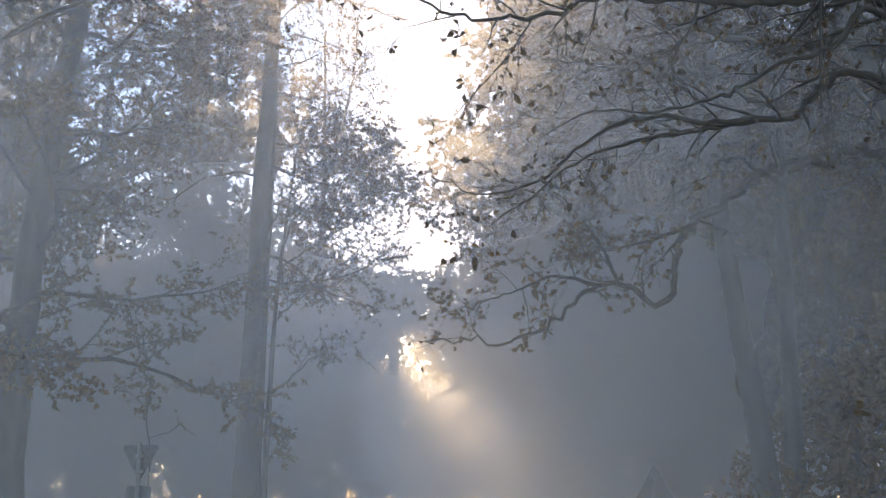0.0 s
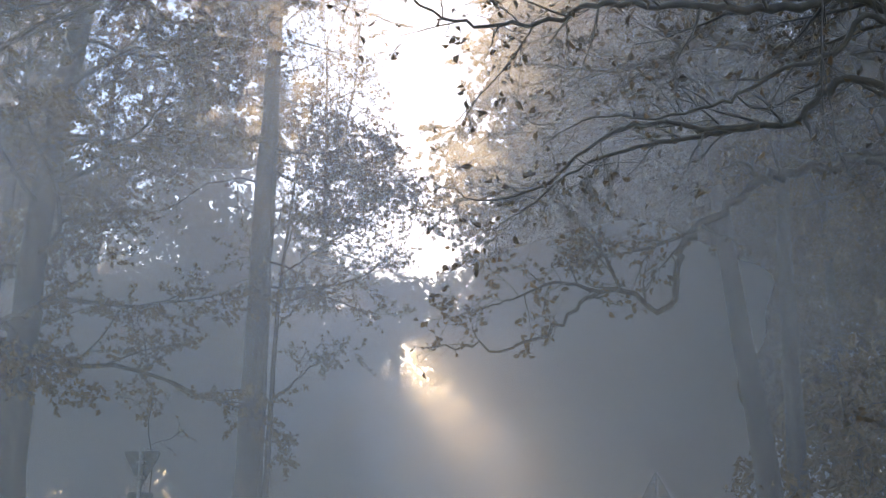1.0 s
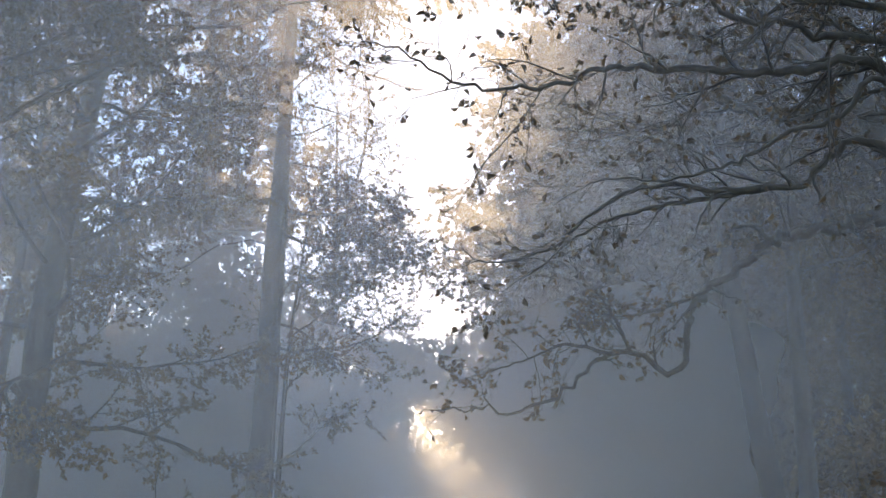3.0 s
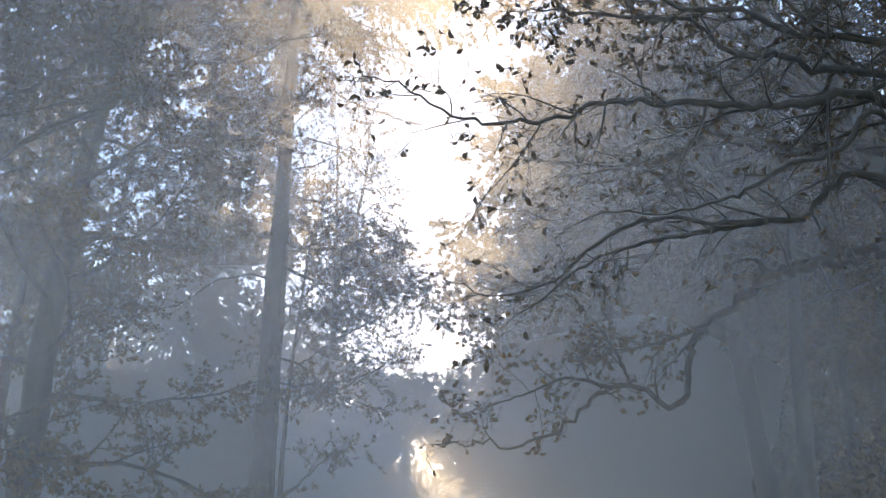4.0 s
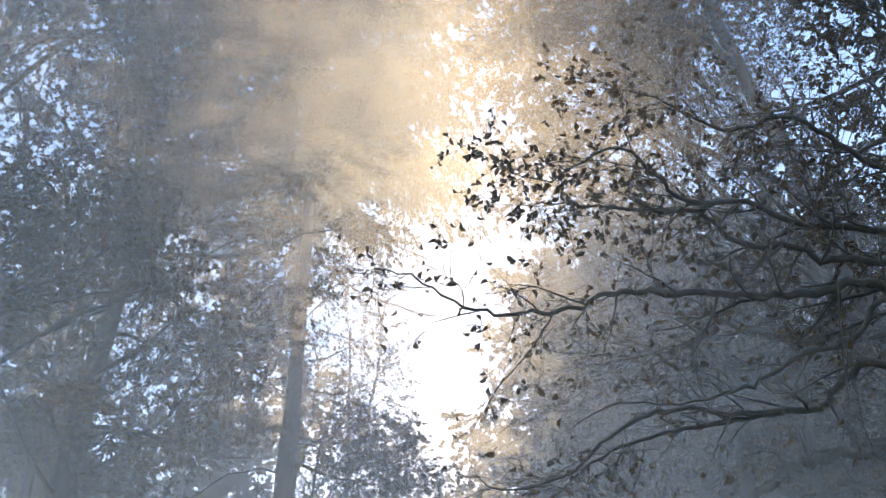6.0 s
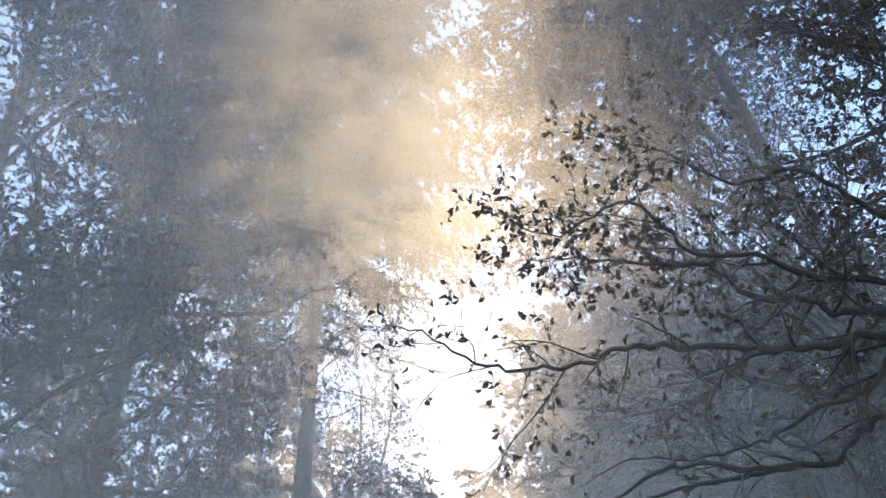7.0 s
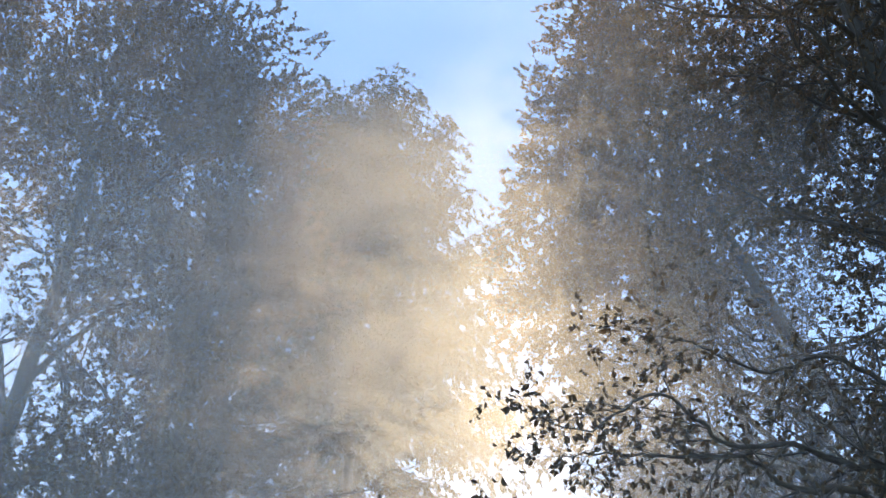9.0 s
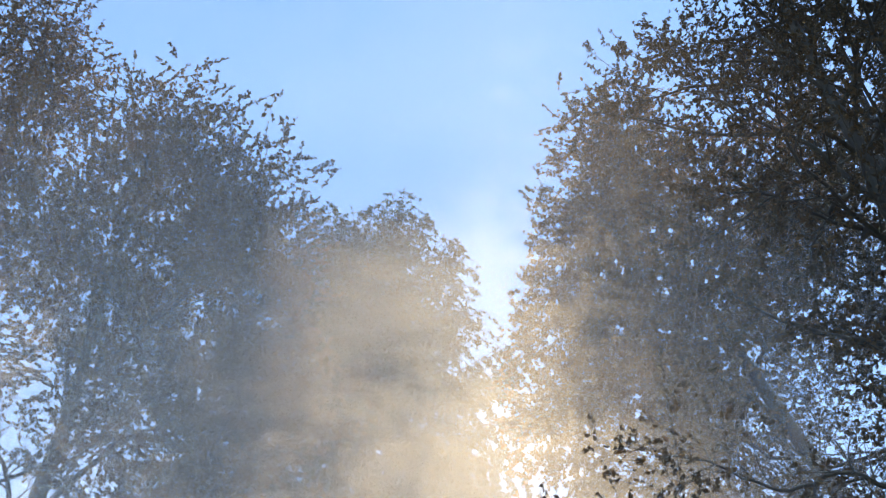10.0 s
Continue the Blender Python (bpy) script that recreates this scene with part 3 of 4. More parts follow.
tree("sapling", "thin young tree with few leaves beside the sign", [(-4.76, 19.00, -0.15), (-4.74, 19.00, 1.99), (-4.73, 19.00, 2.62), (-4.83, 19.00, 3.12), (-4.77, 19.00, 3.62), (-4.90, 19.00, 4.09), (-5.01, 19.00, 4.75)], 0.018, 0.004, 28, BARK_BEECH, LEAF_BEECH,
     (5, 0.55, 0.7, 0.4, 30, 60), (3, 0.4), (2, 0.25), 0.8, 0.08, split=False,
     given=[([(-4.79, 19.00, 3.16), (-5.07, 19.00, 3.53), (-5.42, 19.00, 3.81)], 0.008, 0.003, 3, 0.3, 0.5), ([(-4.78, 19.00, 3.12), (-4.56, 19.00, 3.39), (-4.34, 19.00, 3.62)], 0.008, 0.003, 3, 0.3, 0.5)])

# right side
tree("oak_tree", "old oak whose dark crooked limbs hang over the road", [(6.6, 11.5, -0.1), (6.4, 11.6, 5), (6.1, 11.8, 10), (5.8, 12, 16), (5.6, 12, 22)], 0.3, 0.06, 31, BARK_OAK, LEAF_OAK,
     (54, 0.42, 4.2, 4.4, 8, 50), (8, 1.8), (6, 0.65), 14, 0.085, True, group="oaks over the road", flat=0.8,
     given=[([(6.4, 11.6, 5.6)] + [(4.32, 10.60, 6.57), (3.37, 10.60, 6.54), (2.46, 10.30, 6.42), (1.65, 10.30, 6.47), (1.28, 10.00, 6.30), (0.96, 10.00, 6.14), (0.52, 9.70, 5.96), (0.21, 9.70, 5.98), (-0.10, 9.50, 6.00), (-0.50, 9.50, 6.26), (-0.81, 9.50, 6.37)], 0.085, 0.006, 28, 1.4, 0.8),
            ([(6.45, 11.6, 5.0)] + [(4.28, 10.40, 6.33), (3.78, 10.40, 6.01), (3.16, 10.20, 5.75), (2.83, 10.20, 5.53), (2.40, 10.00, 5.29), (1.94, 10.00, 5.21), (1.34, 9.80, 5.13), (0.88, 9.80, 4.90)], 0.06, 0.005, 18, 1.2, 0.2),
            ([(6.45, 11.6, 4.3)] + [(4.46, 11.00, 5.83), (3.91, 11.00, 5.86), (3.63, 10.90, 5.62), (3.37, 10.90, 5.43), (2.56, 10.70, 5.35), (2.01, 10.70, 5.40), (1.43, 10.50, 5.13), (0.94, 10.50, 4.69), (0.35, 10.50, 4.55), (-0.13, 10.50, 4.73)], 0.075, 0.005, 20, 1.2, 0.2),
            ([(3.11, 10.80, 5.40), (2.58, 10.80, 5.30), (1.70, 10.50, 5.04), (1.15, 10.50, 4.80), (0.83, 10.50, 4.52), (0.40, 10.50, 4.25)], 0.035, 0.005, 14, 1.0, 0.5),
            ([(6.3, 11.7, 6.6)] + [(4.52, 11.00, 7.06), (3.83, 11.00, 7.13), (3.43, 10.80, 7.20), (2.91, 10.80, 7.23), (2.52, 10.80, 7.59), (1.87, 10.40, 7.44), (1.13, 10.40, 7.51), (0.56, 10.40, 7.51)], 0.08, 0.006, 26, 1.4, 1.4),
            ([(6.3, 11.7, 7.4)] + [(4.55, 11.00, 7.47), (3.73, 11.00, 7.55), (2.98, 10.60, 7.60), (2.28, 10.60, 7.68), (1.61, 10.20, 8.06), (0.84, 10.20, 7.66), (0.38, 10.20, 7.87)], 0.07, 0.006, 30, 1.4, 2.0),
            ([(6.2, 11.7, 8.6)] + [(4.76, 11.20, 8.36), (3.72, 11.00, 8.92), (2.95, 11.00, 8.78), (2.09, 10.60, 8.97), (1.54, 10.60, 9.12)], 0.06, 0.006, 26, 1.4, 2.0),
            ([(3.54, 10.00, 6.41), (3.49, 10.00, 5.95), (3.46, 9.90, 5.58), (3.50, 9.90, 5.20), (3.53, 9.90, 4.85), (3.70, 9.80, 4.38), (3.87, 9.80, 4.13)], 0.012, 0.003, 3, 0.4, 0.1),
            ([(1.99, 10.30, 5.26), (1.97, 10.30, 5.01), (2.02, 10.30, 4.57)], 0.006, 0.002, 1, 0.15, 0.1),
            ([(0.33, 9.70, 5.34), (0.08, 9.70, 4.92), (-0.09, 9.70, 4.61)], 0.008, 0.002, 2, 0.3, 0.14),
            ([(0.59, 9.70, 5.61), (0.28, 9.70, 5.26), (0.03, 9.70, 5.00), (-0.22, 9.70, 5.07)], 0.008, 0.002, 2, 0.3, 0.14),
            ([(6.55, 11.5, 2.9)] + [(3.77, 9.50, 3.08), (3.48, 9.50, 2.97), (3.21, 9.50, 3.00)], 0.015, 0.003, 4, 0.3, 0.6),
            ([(6.55, 11.5, 2.6)] + [(3.72, 9.50, 2.56), (3.49, 9.50, 2.50), (3.32, 9.50, 2.38)], 0.015, 0.003, 4, 0.3, 0.6)])
tree("oak_tree", "oak with one long elbowed limb low over the road", [(9.0, 16.5, -0.1), (8.9, 16.5, 5), (8.7, 16.4, 11), (8.5, 16.3, 17), (8.4, 16.2, 24)], 0.38, 0.06, 32, BARK_OAK, LEAF_OAK,
     (26, 0.45, 5.5, 4.0, 10, 55), (9, 2.2), (6, 0.8), 18, 0.095, True, group="oaks over the road",
     given=[([(8.9, 16.5, 4.6)] + [(6.31, 15.80, 6.55), (5.36, 15.80, 6.52), (4.35, 15.40, 6.22), (3.90, 15.40, 5.80), (3.46, 15.40, 5.52), (3.11, 15.00, 5.03), (3.04, 15.00, 4.47), (2.79, 15.00, 4.35), (2.43, 15.00, 4.54), (2.06, 15.00, 4.56), (1.71, 14.60, 4.31), (1.27, 14.60, 3.94), (0.69, 14.60, 3.73), (0.33, 14.60, 3.80), (-0.28, 14.60, 3.78)], 0.14, 0.008, 15, 1.1, 0.8),
            ([(4.35, 15.40, 6.22), (4.19, 15.40, 6.44), (3.97, 15.40, 6.45), (3.81, 15.40, 6.31), (3.88, 15.40, 6.14)], 0.05, 0.012, 5, 0.7, 2),
            ([(3.41, 15.20, 5.47), (2.79, 15.20, 5.23), (2.25, 15.20, 5.12), (1.72, 15.20, 5.20)], 0.035, 0.006, 11, 1.1, 1.5),
            ([(2.29, 14.80, 4.53), (2.05, 14.80, 5.10), (1.69, 14.80, 5.56), (1.32, 14.80, 5.79)], 0.03, 0.006, 9, 0.9, 0.9),
            ([(2.02, 14.70, 4.50), (1.43, 14.70, 4.63), (0.85, 14.70, 4.40), (0.12, 14.70, 4.18)], 0.03, 0.005, 11, 0.8, 1.2),
            ([(8.8, 16.5, 6.6)] + [(6.44, 16.00, 8.33), (5.04, 16.00, 8.36), (4.08, 15.80, 8.48), (3.64, 15.80, 8.75), (3.49, 15.80, 9.16), (3.60, 15.80, 9.63)], 0.16, 0.06, 10, 1.6, 1.2),
            ([(3.70, 15.80, 8.48), (3.18, 15.80, 8.17), (2.43, 15.80, 8.02), (1.45, 15.80, 8.06)], 0.09, 0.01, 14, 1.6, 1.4)])
tree("beech_tree", "leaning beech trunk dim among misty trees", [(7.58, 27.00, -0.15), (7.44, 27.00, 2.01), (7.22, 27.00, 4.08), (6.95, 27.00, 6.20), (6.75, 27.00, 7.99), (6.60, 27.00, 10.54), (6.63, 27.00, 14.27), (6.55, 27.00, 16.91), (5.52, 27.00, 20.69), (4.38, 27.00, 24.09)], 0.35, 0.05, 36, BARK_BEECH, LEAF_BEECH,
     (30, 0.42, 5.4, 4.2, 5, 58), (8, 2.2), (6, 0.8), 5, 0.12, group="trees by the road")
leafy_tree("beech_tree", "tall beech with a dense golden brown crown", [(9.6, 20.5, -0.1), (9.0, 20.5, 6), (7.4, 20.5, 12), (5.6, 20.6, 18), (4.3, 20.8, 23.5), (3.8, 20.9, 27)], 0.4, 0.05, 33, BARK_BEECH, LEAF_GOLD,
           [((3.6, 20.3, 25.6), (2.1, 2.4, 2.4), 624), ((2.8, 20.3, 22.6), (2.1, 2.4, 2.2), 661), ((5.6, 20.5, 23.5), (2.4, 2.6, 3.0), 661), ((2.0, 20.3, 19.6), (2.0, 2.3, 2.0), 583), ((4.8, 20.5, 19.8), (2.5, 2.6, 2.3), 661),
            ((1.3, 20.3, 16.9), (1.6, 2.0, 1.6), 327), ((3.6, 20.3, 16.9), (2.0, 2.2, 1.7), 436), ((7.4, 20.5, 21.0), (2.2, 2.4, 2.6), 468), ((1.9, 20.3, 14.4), (1.3, 1.8, 1.1), 156), ((8.4, 20.5, 25.0), (2.2, 2.4, 2.6), 390)], 0.115, 17, group="trees by the road",
           bare=[([(8.0, 20.5, 10.2), (5.8, 20.4, 12.6), (4.2, 20.2, 14.8), (3.0, 20.2, 17.2)], 0.11, 0.03, 26, 2.0), ([(7.4, 20.5, 12.0), (5.9, 20.3, 13.6), (5.2, 20.2, 15.6)], 0.08, 0.02, 20, 1.8), ([(7.9, 20.5, 10.6), (7.4, 20.0, 13.2), (6.6, 20.0, 15.8)], 0.08, 0.02, 20, 1.8), ([(8.5, 20.5, 8.4), (6.6, 20.0, 10.4), (4.6, 19.8, 11.6)], 0.08, 0.02, 20, 1.8)])
tree("beech_tree", "straight beech trunk among misty trees", [(7.48, 25.00, -0.15), (7.49, 25.00, 1.98), (7.51, 25.00, 5.37), (7.53, 25.00, 7.90), (7.60, 25.00, 10.55), (7.45, 25.00, 15.76), (6.88, 25.00, 20.81)], 0.26, 0.05, 34, BARK_BEECH, LEAF_BEECH,
     (32, 0.4, 5.0, 4.0, 8, 55), (8, 2.2), (6, 0.8), 6, 0.12, group="trees by the road")
leafy_tree("beech_tree", "full beech crown in the mist behind the oaks", [(6.6, 44, -0.1), (6.4, 44, 8), (6.1, 44, 16), (5.9, 44, 25)], 0.4, 0.06, 35, BARK_BEECH, LEAF_BEECH,
           [((5.2, 44, 18.0), (3.6, 3.4, 4.0), 1125), ((4.0, 44, 12.5), (3.4, 3.4, 3.4), 900), ((8.5, 44, 15.5), (3.6, 3.4, 4.0), 975), ((7.0, 44, 9.5), (4.2, 3.4, 3.0), 900), ((7.5, 44, 21.5), (3.2, 3.2, 3.0), 750), ((5.2, 44, 6.5), (3.0, 3.0, 2.2), 450), ((6.8, 44, 25.5), (3.4, 3.2, 2.8), 600), ((4.4, 44, 22.0), (2.6, 2.6, 2.2), 420)], 0.22, 9, group="trees by the road")

# ---- woods on both sides ----
WOODS = [
    leafy_tree("forest_tree", "tall forest tree dim in the mist", [(0, 0, -0.1), (0.2, 0, 9), (0.1, 0.3, 18), (0, 0.2, 24)], 0.3, 0.05, 41, BARK_BEECH, LEAF_BEECH,
               [((0, 0.2, 23), (2.6, 2.6, 2.8), 200), ((1.6, 0.4, 18.5), (3.0, 2.8, 2.6), 220), ((-1.8, 0, 17), (3.0, 2.8, 2.8), 220), ((0.4, -0.6, 12.5), (3.6, 3.2, 2.2), 220), ((-1.0, 0.5, 8.0), (3.2, 3.0, 1.4), 130)], 0.36, 5, group="woods", split=False, twig=0.9, fine=False),
    leafy_tree("forest_tree", "tall forest tree dim in the mist", [(0, 0, -0.1), (-0.3, 0.1, 8), (0.1, 0.2, 17), (0.3, 0, 23)], 0.26, 0.05, 42, BARK_OAK, LEAF_OAK,
               [((0.3, 0, 22), (2.4, 2.4, 2.6), 190), ((-1.6, 0.4, 18.0), (2.8, 2.8, 2.4), 210), ((2.0, 0, 16), (3.0, 2.8, 2.6), 220), ((-0.8, -0.6, 11.5), (3.6, 3.2, 2.0), 220), ((1.4, 0.5, 7.4), (3.0, 3.0, 1.3), 120)], 0.36, 5, group="woods", split=False, twig=0.9, fine=False),
]
WOODS[0].matrix_world = pose(-9.5, 48, 0, 0, 0, 30)
WOODS[1].matrix_world = pose(13.0, 38, 0, 0, 0, 80)
wood_rng = random.Random(7)
PLACES = [(10.4, 43), (16, 33), (10.5, 50), (16, 47), (7.5, 58), (13, 60), (20, 56), (9.0, 68), (16, 74), (24, 68), (8.5, 80), (13, 92), (22, 95), (17, 24), (20, 36), (4.4, 51), (4.1, 62), (14, 41), (18.5, 46), (12.4, 45), (19, 62), (14.8, 35), (17.5, 40), (16.5, 62), (12.2, 52), (14.5, 51),
          (-17, 44), (-21, 55), (-23, 66), (-17, 90), (-25, 82), (-20, 30)]
END = [(-13.5, 54), (-16.5, 61), (-12.0, 66), (-19.5, 57), (-10.6, 49), (-15, 148), (-8, 147), (-1, 148), (6, 148)]
# unseen trees behind and beside the camera, added to hold back sky light
SKY_BLOCKERS = [(11, 3), (12.5, 11), (9, -6), (-9, -15), (8.5, -17), (-4.5, -30), (3.0, -34), (-14, -6), (14, -8)]
for k, (x, y) in enumerate(PLACES + SKY_BLOCKERS + END):
    s = wood_rng.uniform(0.92, 1.12) * ((0.95 if x < 0 else 1.12 if y >= 48 else 0.84) if k < len(PLACES) else 1.1 if k < len(PLACES + SKY_BLOCKERS) else 0.78 if y < 130 else 0.7)
    copy_thing(WOODS[k % 2], pose(x, y, 0, 0, 0, wood_rng.uniform(0, 360)) @ Matrix.Diagonal((s, s, s, 1)))


# trees that close the far end of the road; the low sun finds one gap between their crowns
for x, y, seed, lobes in (
        (-6.8, 93, 44, [((-7.0, 93, 19.5), (2.8, 2.0, 2.4), 390), ((-6.4, 93, 15.5), (2.4, 2.0, 2.4), 390), ((-8.6, 93, 14.0), (2.8, 2.0, 2.6), 390), ((-6.2, 93, 11.5), (2.6, 2.0, 2.2), 390), ((-8.0, 93, 8.5), (3.2, 2.0, 2.6), 390), ((-5.6, 93, 6.5), (2.8, 2.0, 3.0), 390)]),
        (-3.9, 90, 45, [((-3.6, 90, 18.6), (2.4, 2.0, 2.0), 390), ((-4.9, 90, 15.4), (1.5, 1.6, 1.8), 240), ((-4.3, 90, 12.0), (1.9, 1.8, 1.8), 330), ((-2.6, 90, 10.6), (2.2, 2.0, 1.9), 360), ((-3.4, 90, 6.8), (3.0, 2.0, 2.6), 420), ((-2.4, 90, 16.3), (1.3, 1.3, 1.2), 150), ((-1.6, 90, 14.6), (0.9, 1.2, 1.0), 80)]),
        (0.6, 94, 46, [((0.6, 94, 19.5), (2.6, 2.0, 2.4), 390), ((-0.2, 94, 16.4), (1.5, 1.8, 1.8), 270), ((0.8, 94, 13.0), (2.0, 2.0, 2.6), 390), ((1.6, 94, 16.4), (2.2, 2.0, 2.2), 360), ((0.4, 94, 9.4), (2.6, 2.0, 2.4), 420), ((0.2, 94, 5.6), (3.0, 2.0, 2.8), 420)]),
        (4.2, 88, 47, [((4.4, 88, 20.4), (2.8, 2.0, 2.6), 390), ((3.4, 88, 16.6), (2.6, 2.0, 2.6), 420), ((5.4, 88, 15.0), (2.8, 2.0, 2.8), 420), ((3.6, 88, 11.5), (2.8, 2.0, 2.6), 420), ((5.2, 88, 8.0), (3.4, 2.0, 2.8), 420), ((3.4, 88, 5.4), (2.8, 2.0, 2.8), 390)]),
        (-11.2, 88, 48, [((-11.2, 88, 20.0), (3.0, 2.0, 3.0), 420), ((-10.6, 88, 15.6), (3.0, 2.0, 2.8), 450), ((-12.2, 88, 11.6), (3.2, 2.0, 2.8), 450), ((-10.2, 88, 9.6), (2.8, 2.0, 2.6), 390), ((-11.4, 88, 5.6), (3.4, 2.0, 2.8), 450)]),
        (8.6, 92, 49, [((8.6, 92, 21.0), (3.0, 2.0, 3.0), 420), ((8.0, 92, 16.4), (3.0, 2.0, 2.8), 450), ((9.6, 92, 12.0), (3.2, 2.0, 2.8), 450), ((7.6, 92, 9.6), (2.8, 2.0, 2.6), 390), ((8.8, 92, 5.6), (3.4, 2.0, 2.8), 450)])):
    top = max(c[2] for c, r, n in lobes)
    leafy_tree("forest_tree", "far tree with a full crown closing the road's end", [(x, y, -0.1), (x + 0.2, y, 0.35 * top), (x, y + 0.1, 0.7 * top), (lobes[0][0][0], y, top)], 0.26, 0.05, seed, BARK_OAK, LEAF_OAK,
               lobes, 0.42, 5, group="woods", split=False, twig=0.9, fine=False)
SHRUB = tree("forest_shrub", "leafy brown undergrowth dim in the mist", [(0, 0, -0.1), (0.1, 0, 1.0), (0.1, 0.1, 2.2), (0, 0, 3.4)], 0.06, 0.02, 51, BARK_BEECH, LEAF_BEECH,
             (14, 0.05, 2.4, 1.6, 15, 60), (5, 1.2), (3, 0.6), 4, 0.23, group="undergrowth", split=False, sides=3, fine=False)
SHRUB.matrix_world = pose(9, 31, 0)
for k in range(26):
    y = 40 + 66 * wood_rng.uniform(0, 1)
    x = (k / 25 * 2 - 1) * 0.48 * y
    if abs(x + 0.3) < 3.4 and y < 92:
        y = 92 + 14 * wood_rng.uniform(0, 1)
    s = wood_rng.uniform(0.9, 1.9)
    copy_thing(SHRUB, pose(x, y, 0, 0, 0, wood_rng.uniform(0, 360)) @ Matrix.Diagonal((s, s, s, 1)))
for x, y, s in ((8.2, 23.5, 0.95), (9.6, 25, 1.2), (11, 28, 1.3), (14.5, 51, 2.3), (8.2, 46, 2.2), (9.6, 50, 2.4), (11.6, 53, 2.3), (7.2, 62, 2.4), (13.5, 48, 2.2), (13.8, 72, 2.3), (11.4, 59, 2.0), (-9.6, 44, 2.1), (-13, 43, 2.3), (-10.8, 55, 2.4), (-14.5, 58, 2.4), (-18.5, 61, 2.5), (-7.8, 66, 2.3), (-16.5, 48, 2.3), (-18.5, 52, 2.4), (-3.6, 93, 1.9), (-1.4, 95, 1.9), (-6.0, 92, 2.5), (2, 96, 2.5), (0.4, 92, 2.0), (-4.8, 96, 2.2), (4.4, 93, 2.4), (6.6, 95, 2.4), (8.8, 93, 2.4), (-8.4, 94, 2.4), (-10.6, 95, 2.4), (11.2, 94, 2.4)):
    copy_thing(SHRUB, pose(x, y, 0, 0, 0, x * 40) @ Matrix.Diagonal((s, s, s, 1)))
for k in range(16):
    side = -1 if k % 2 else 1
    copy_thing(SHRUB, pose(side * (14 + 2.4 * k) - 2, 102 + 5 * math.sin(3 * k), 0, 0, 0, 70 * k) @ Matrix.Diagonal((3.2, 3.2, 3.2, 1)))


# ---- road signs seen from behind ----
def slab(shape, thick, bevel=0.004):
    """A flat plate with the outline shape in x and z, of that thickness in y."""
    bm = bmesh.new()
    f = bm.faces.new([bm.verts.new((x, 0, z)) for x, z in shape])
    out = bmesh.ops.extrude_face_region(bm, geom=[f])
    bmesh.ops.translate(bm, vec=(0, thick, 0), verts=[v for v in out["geom"] if isinstance(v, bmesh.types.BMVert)])
    bmesh.ops.recalc_face_normals(bm, faces=bm.faces)
    bmesh.ops.bevel(bm, geom=bm.edges[:], offset=bevel, segments=1, affect="EDGES")
    return bm


def rounded(corners, r, n=5):
    """An outline with its corners rounded."""
    out, c = [], [Vector(q) for q in corners]
    for i, q in enumerate(c):
        a, b = (c[i - 1] - q).normalized(), (c[(i + 1) % len(c)] - q).normalized()
        half = a.angle(b) / 2
        start, end, mid = q + a * (r / math.tan(half)), q + b * (r / math.tan(half)), q
        for k in range(n + 1):
            t = k / n
            out.append(tuple(start * (1 - t) ** 2 + mid * 2 * t * (1 - t) + end * t * t))
    return out


def rod(r, z0, z1, n=14):
    bm = bmesh.new()
    bmesh.ops.create_cone(bm, cap_ends=True, segments=n, radius1=r, radius2=r, depth=z1 - z0, matrix=Matrix.Translation((0, 0, (z0 + z1) / 2)))
    return bm


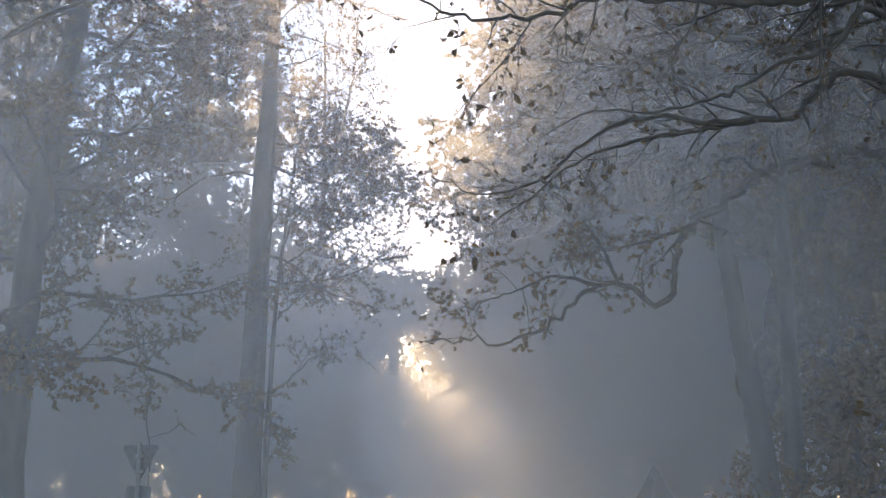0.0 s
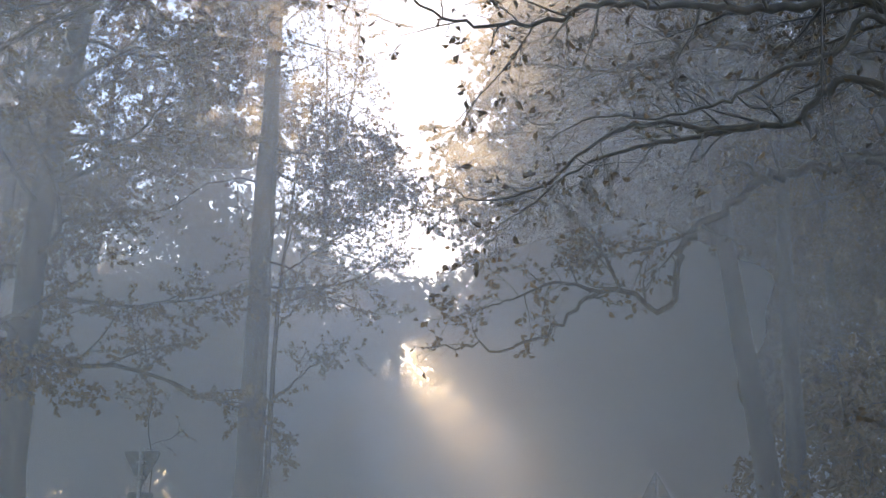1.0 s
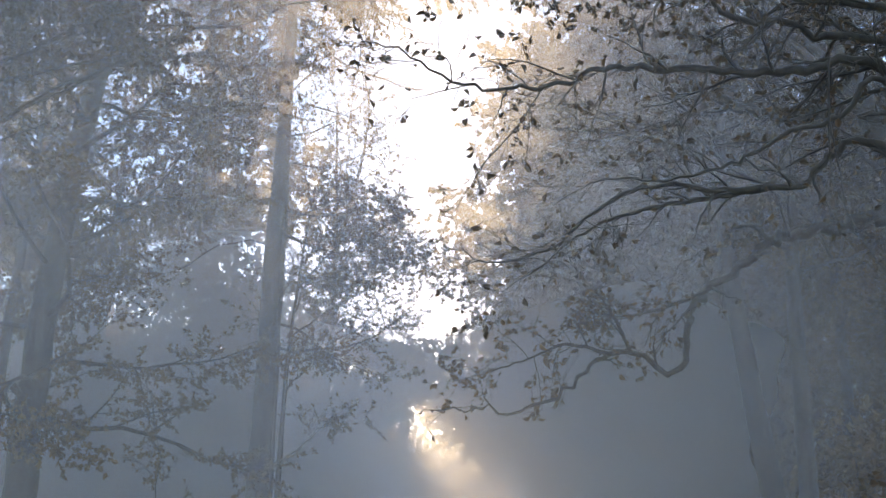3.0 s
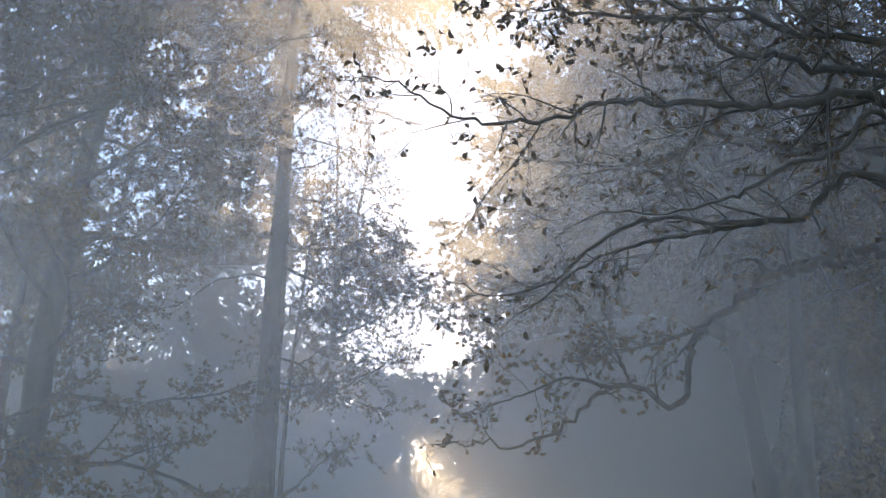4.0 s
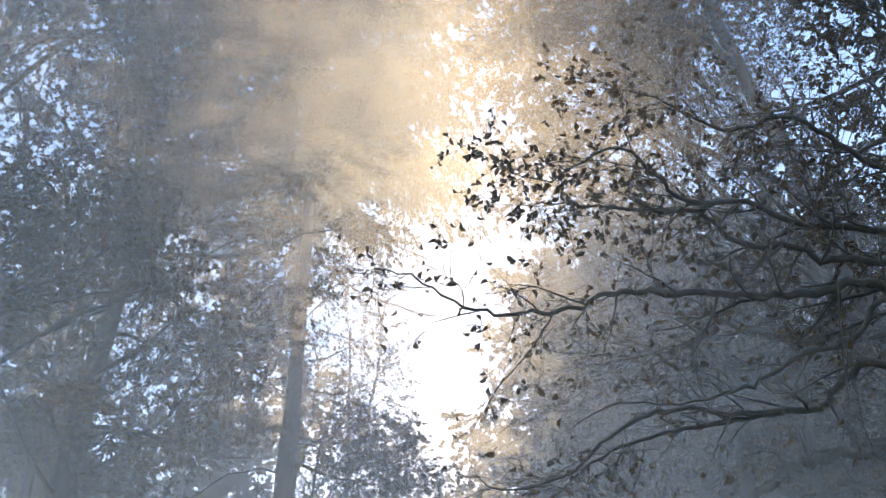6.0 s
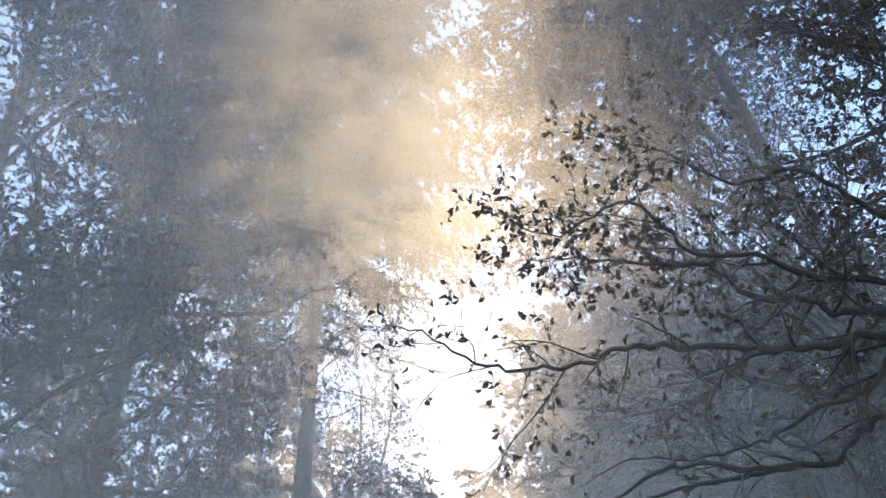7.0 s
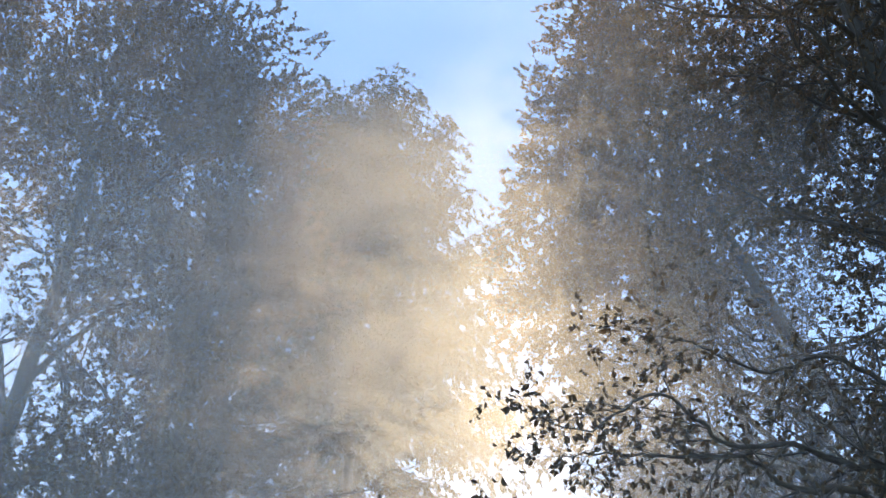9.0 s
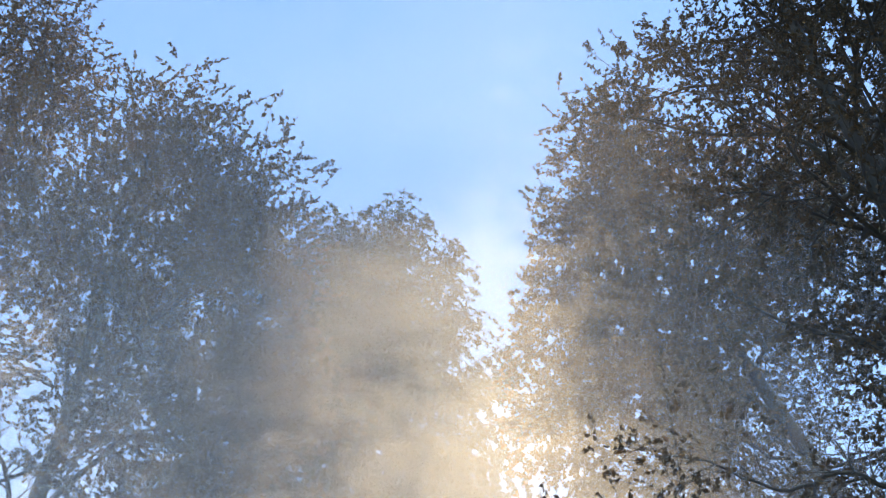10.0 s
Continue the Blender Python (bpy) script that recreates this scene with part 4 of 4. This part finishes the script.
def sign(label, at, turn, corners, top, plate=None):
    root = foot("road_sign", at, label, "road sign", "road signs")
    root.rotation_euler = (0, 0, radians(turn))
    part("pole", rod(0.032, -0.2, top), STEEL, root)
    board = part("board", slab(rounded(corners, 0.05), 0.012), ZINC, root)
    board.location = (0, 0.045, 0)
    zs = [z for _, z in corners]
    for g in (0.3, 0.7):
        z = min(zs) + (max(zs) - min(zs)) * g
        clamp = part("clamp", slab([(-0.06, z - 0.02), (0.06, z - 0.02), (0.06, z + 0.02), (-0.06, z + 0.02)], 0.085), STEEL, root)
        clamp.location = (0, -0.04, 0)
    if plate:
        w, z0, z1 = plate
        p = part("plate", slab(rounded([(-w, z0), (w, z0), (w, z1), (-w, z1)], 0.03), 0.012), ZINC, root)
        p.location = (0, 0.045, 0)
    return root


sign("grey back of a triangular give way sign on a steel pole", (-4.42, 17.1, 0), -8, [(-0.3, 2.62), (0, 2.08), (0.3, 2.62)], 2.66, (0.2, 1.6, 2.03))
sign("grey back of a triangular warning sign on a steel pole", (4.75, 26.5, 0), 4, [(-0.45, 1.95), (0.45, 1.95), (0, 2.75)], 2.7)


# ---- mist: thin veils of droplets drifting between the trees ----
def mist_bank(y, half, top, cover, low, ground, shade_top, seed):
    """A bank of mist across the road at y, gently waving, its densest part below the height low."""
    nx, nz, z0 = 28, 22, 0.06
    gx, gz = np.meshgrid(np.linspace(-half, half, nx + 1), np.linspace(z0, top, nz + 1))
    gy = 0.02 * y * (np.sin(0.4 * gx + seed) + np.sin(0.3 * gz + 2 * seed))
    i = (np.arange(nz)[:, None] * (nx + 1) + np.arange(nx)).reshape(-1)
    me = mesh_of("mist", np.stack([gx, gy, gz], -1).reshape(-1, 3), [np.stack([i, i + 1, i + nx + 2, i + nx + 1], -1)], True)
    # the right side is thinned in place of shade, most of all near the eye
    me.materials.append(mist_material(cover, low, top, 0.09 + 0.5 / y, half, ground, shade_top, 0.1 if y < 10 else 0.6 if y < 30 else 0.85))
    ob = new("mist", me)
    ob.location = (0, y, 0)
    return tagged(ob, "pale morning mist drifting between the trees", "mist", "mist banks", "stuff")


# the nearest bank also stands in for lens glare that lifts the dark tones
for k, (y, half, top, cover, low, ground, shade_top) in enumerate([
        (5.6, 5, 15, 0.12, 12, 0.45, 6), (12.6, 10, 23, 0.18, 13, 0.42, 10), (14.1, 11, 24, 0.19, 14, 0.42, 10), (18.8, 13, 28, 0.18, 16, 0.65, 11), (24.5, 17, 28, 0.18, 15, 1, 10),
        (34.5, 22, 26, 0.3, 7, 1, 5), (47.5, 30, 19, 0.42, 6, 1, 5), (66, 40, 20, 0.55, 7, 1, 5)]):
    mist_bank(y, half, top, cover, low, ground, shade_top, 60 + k)
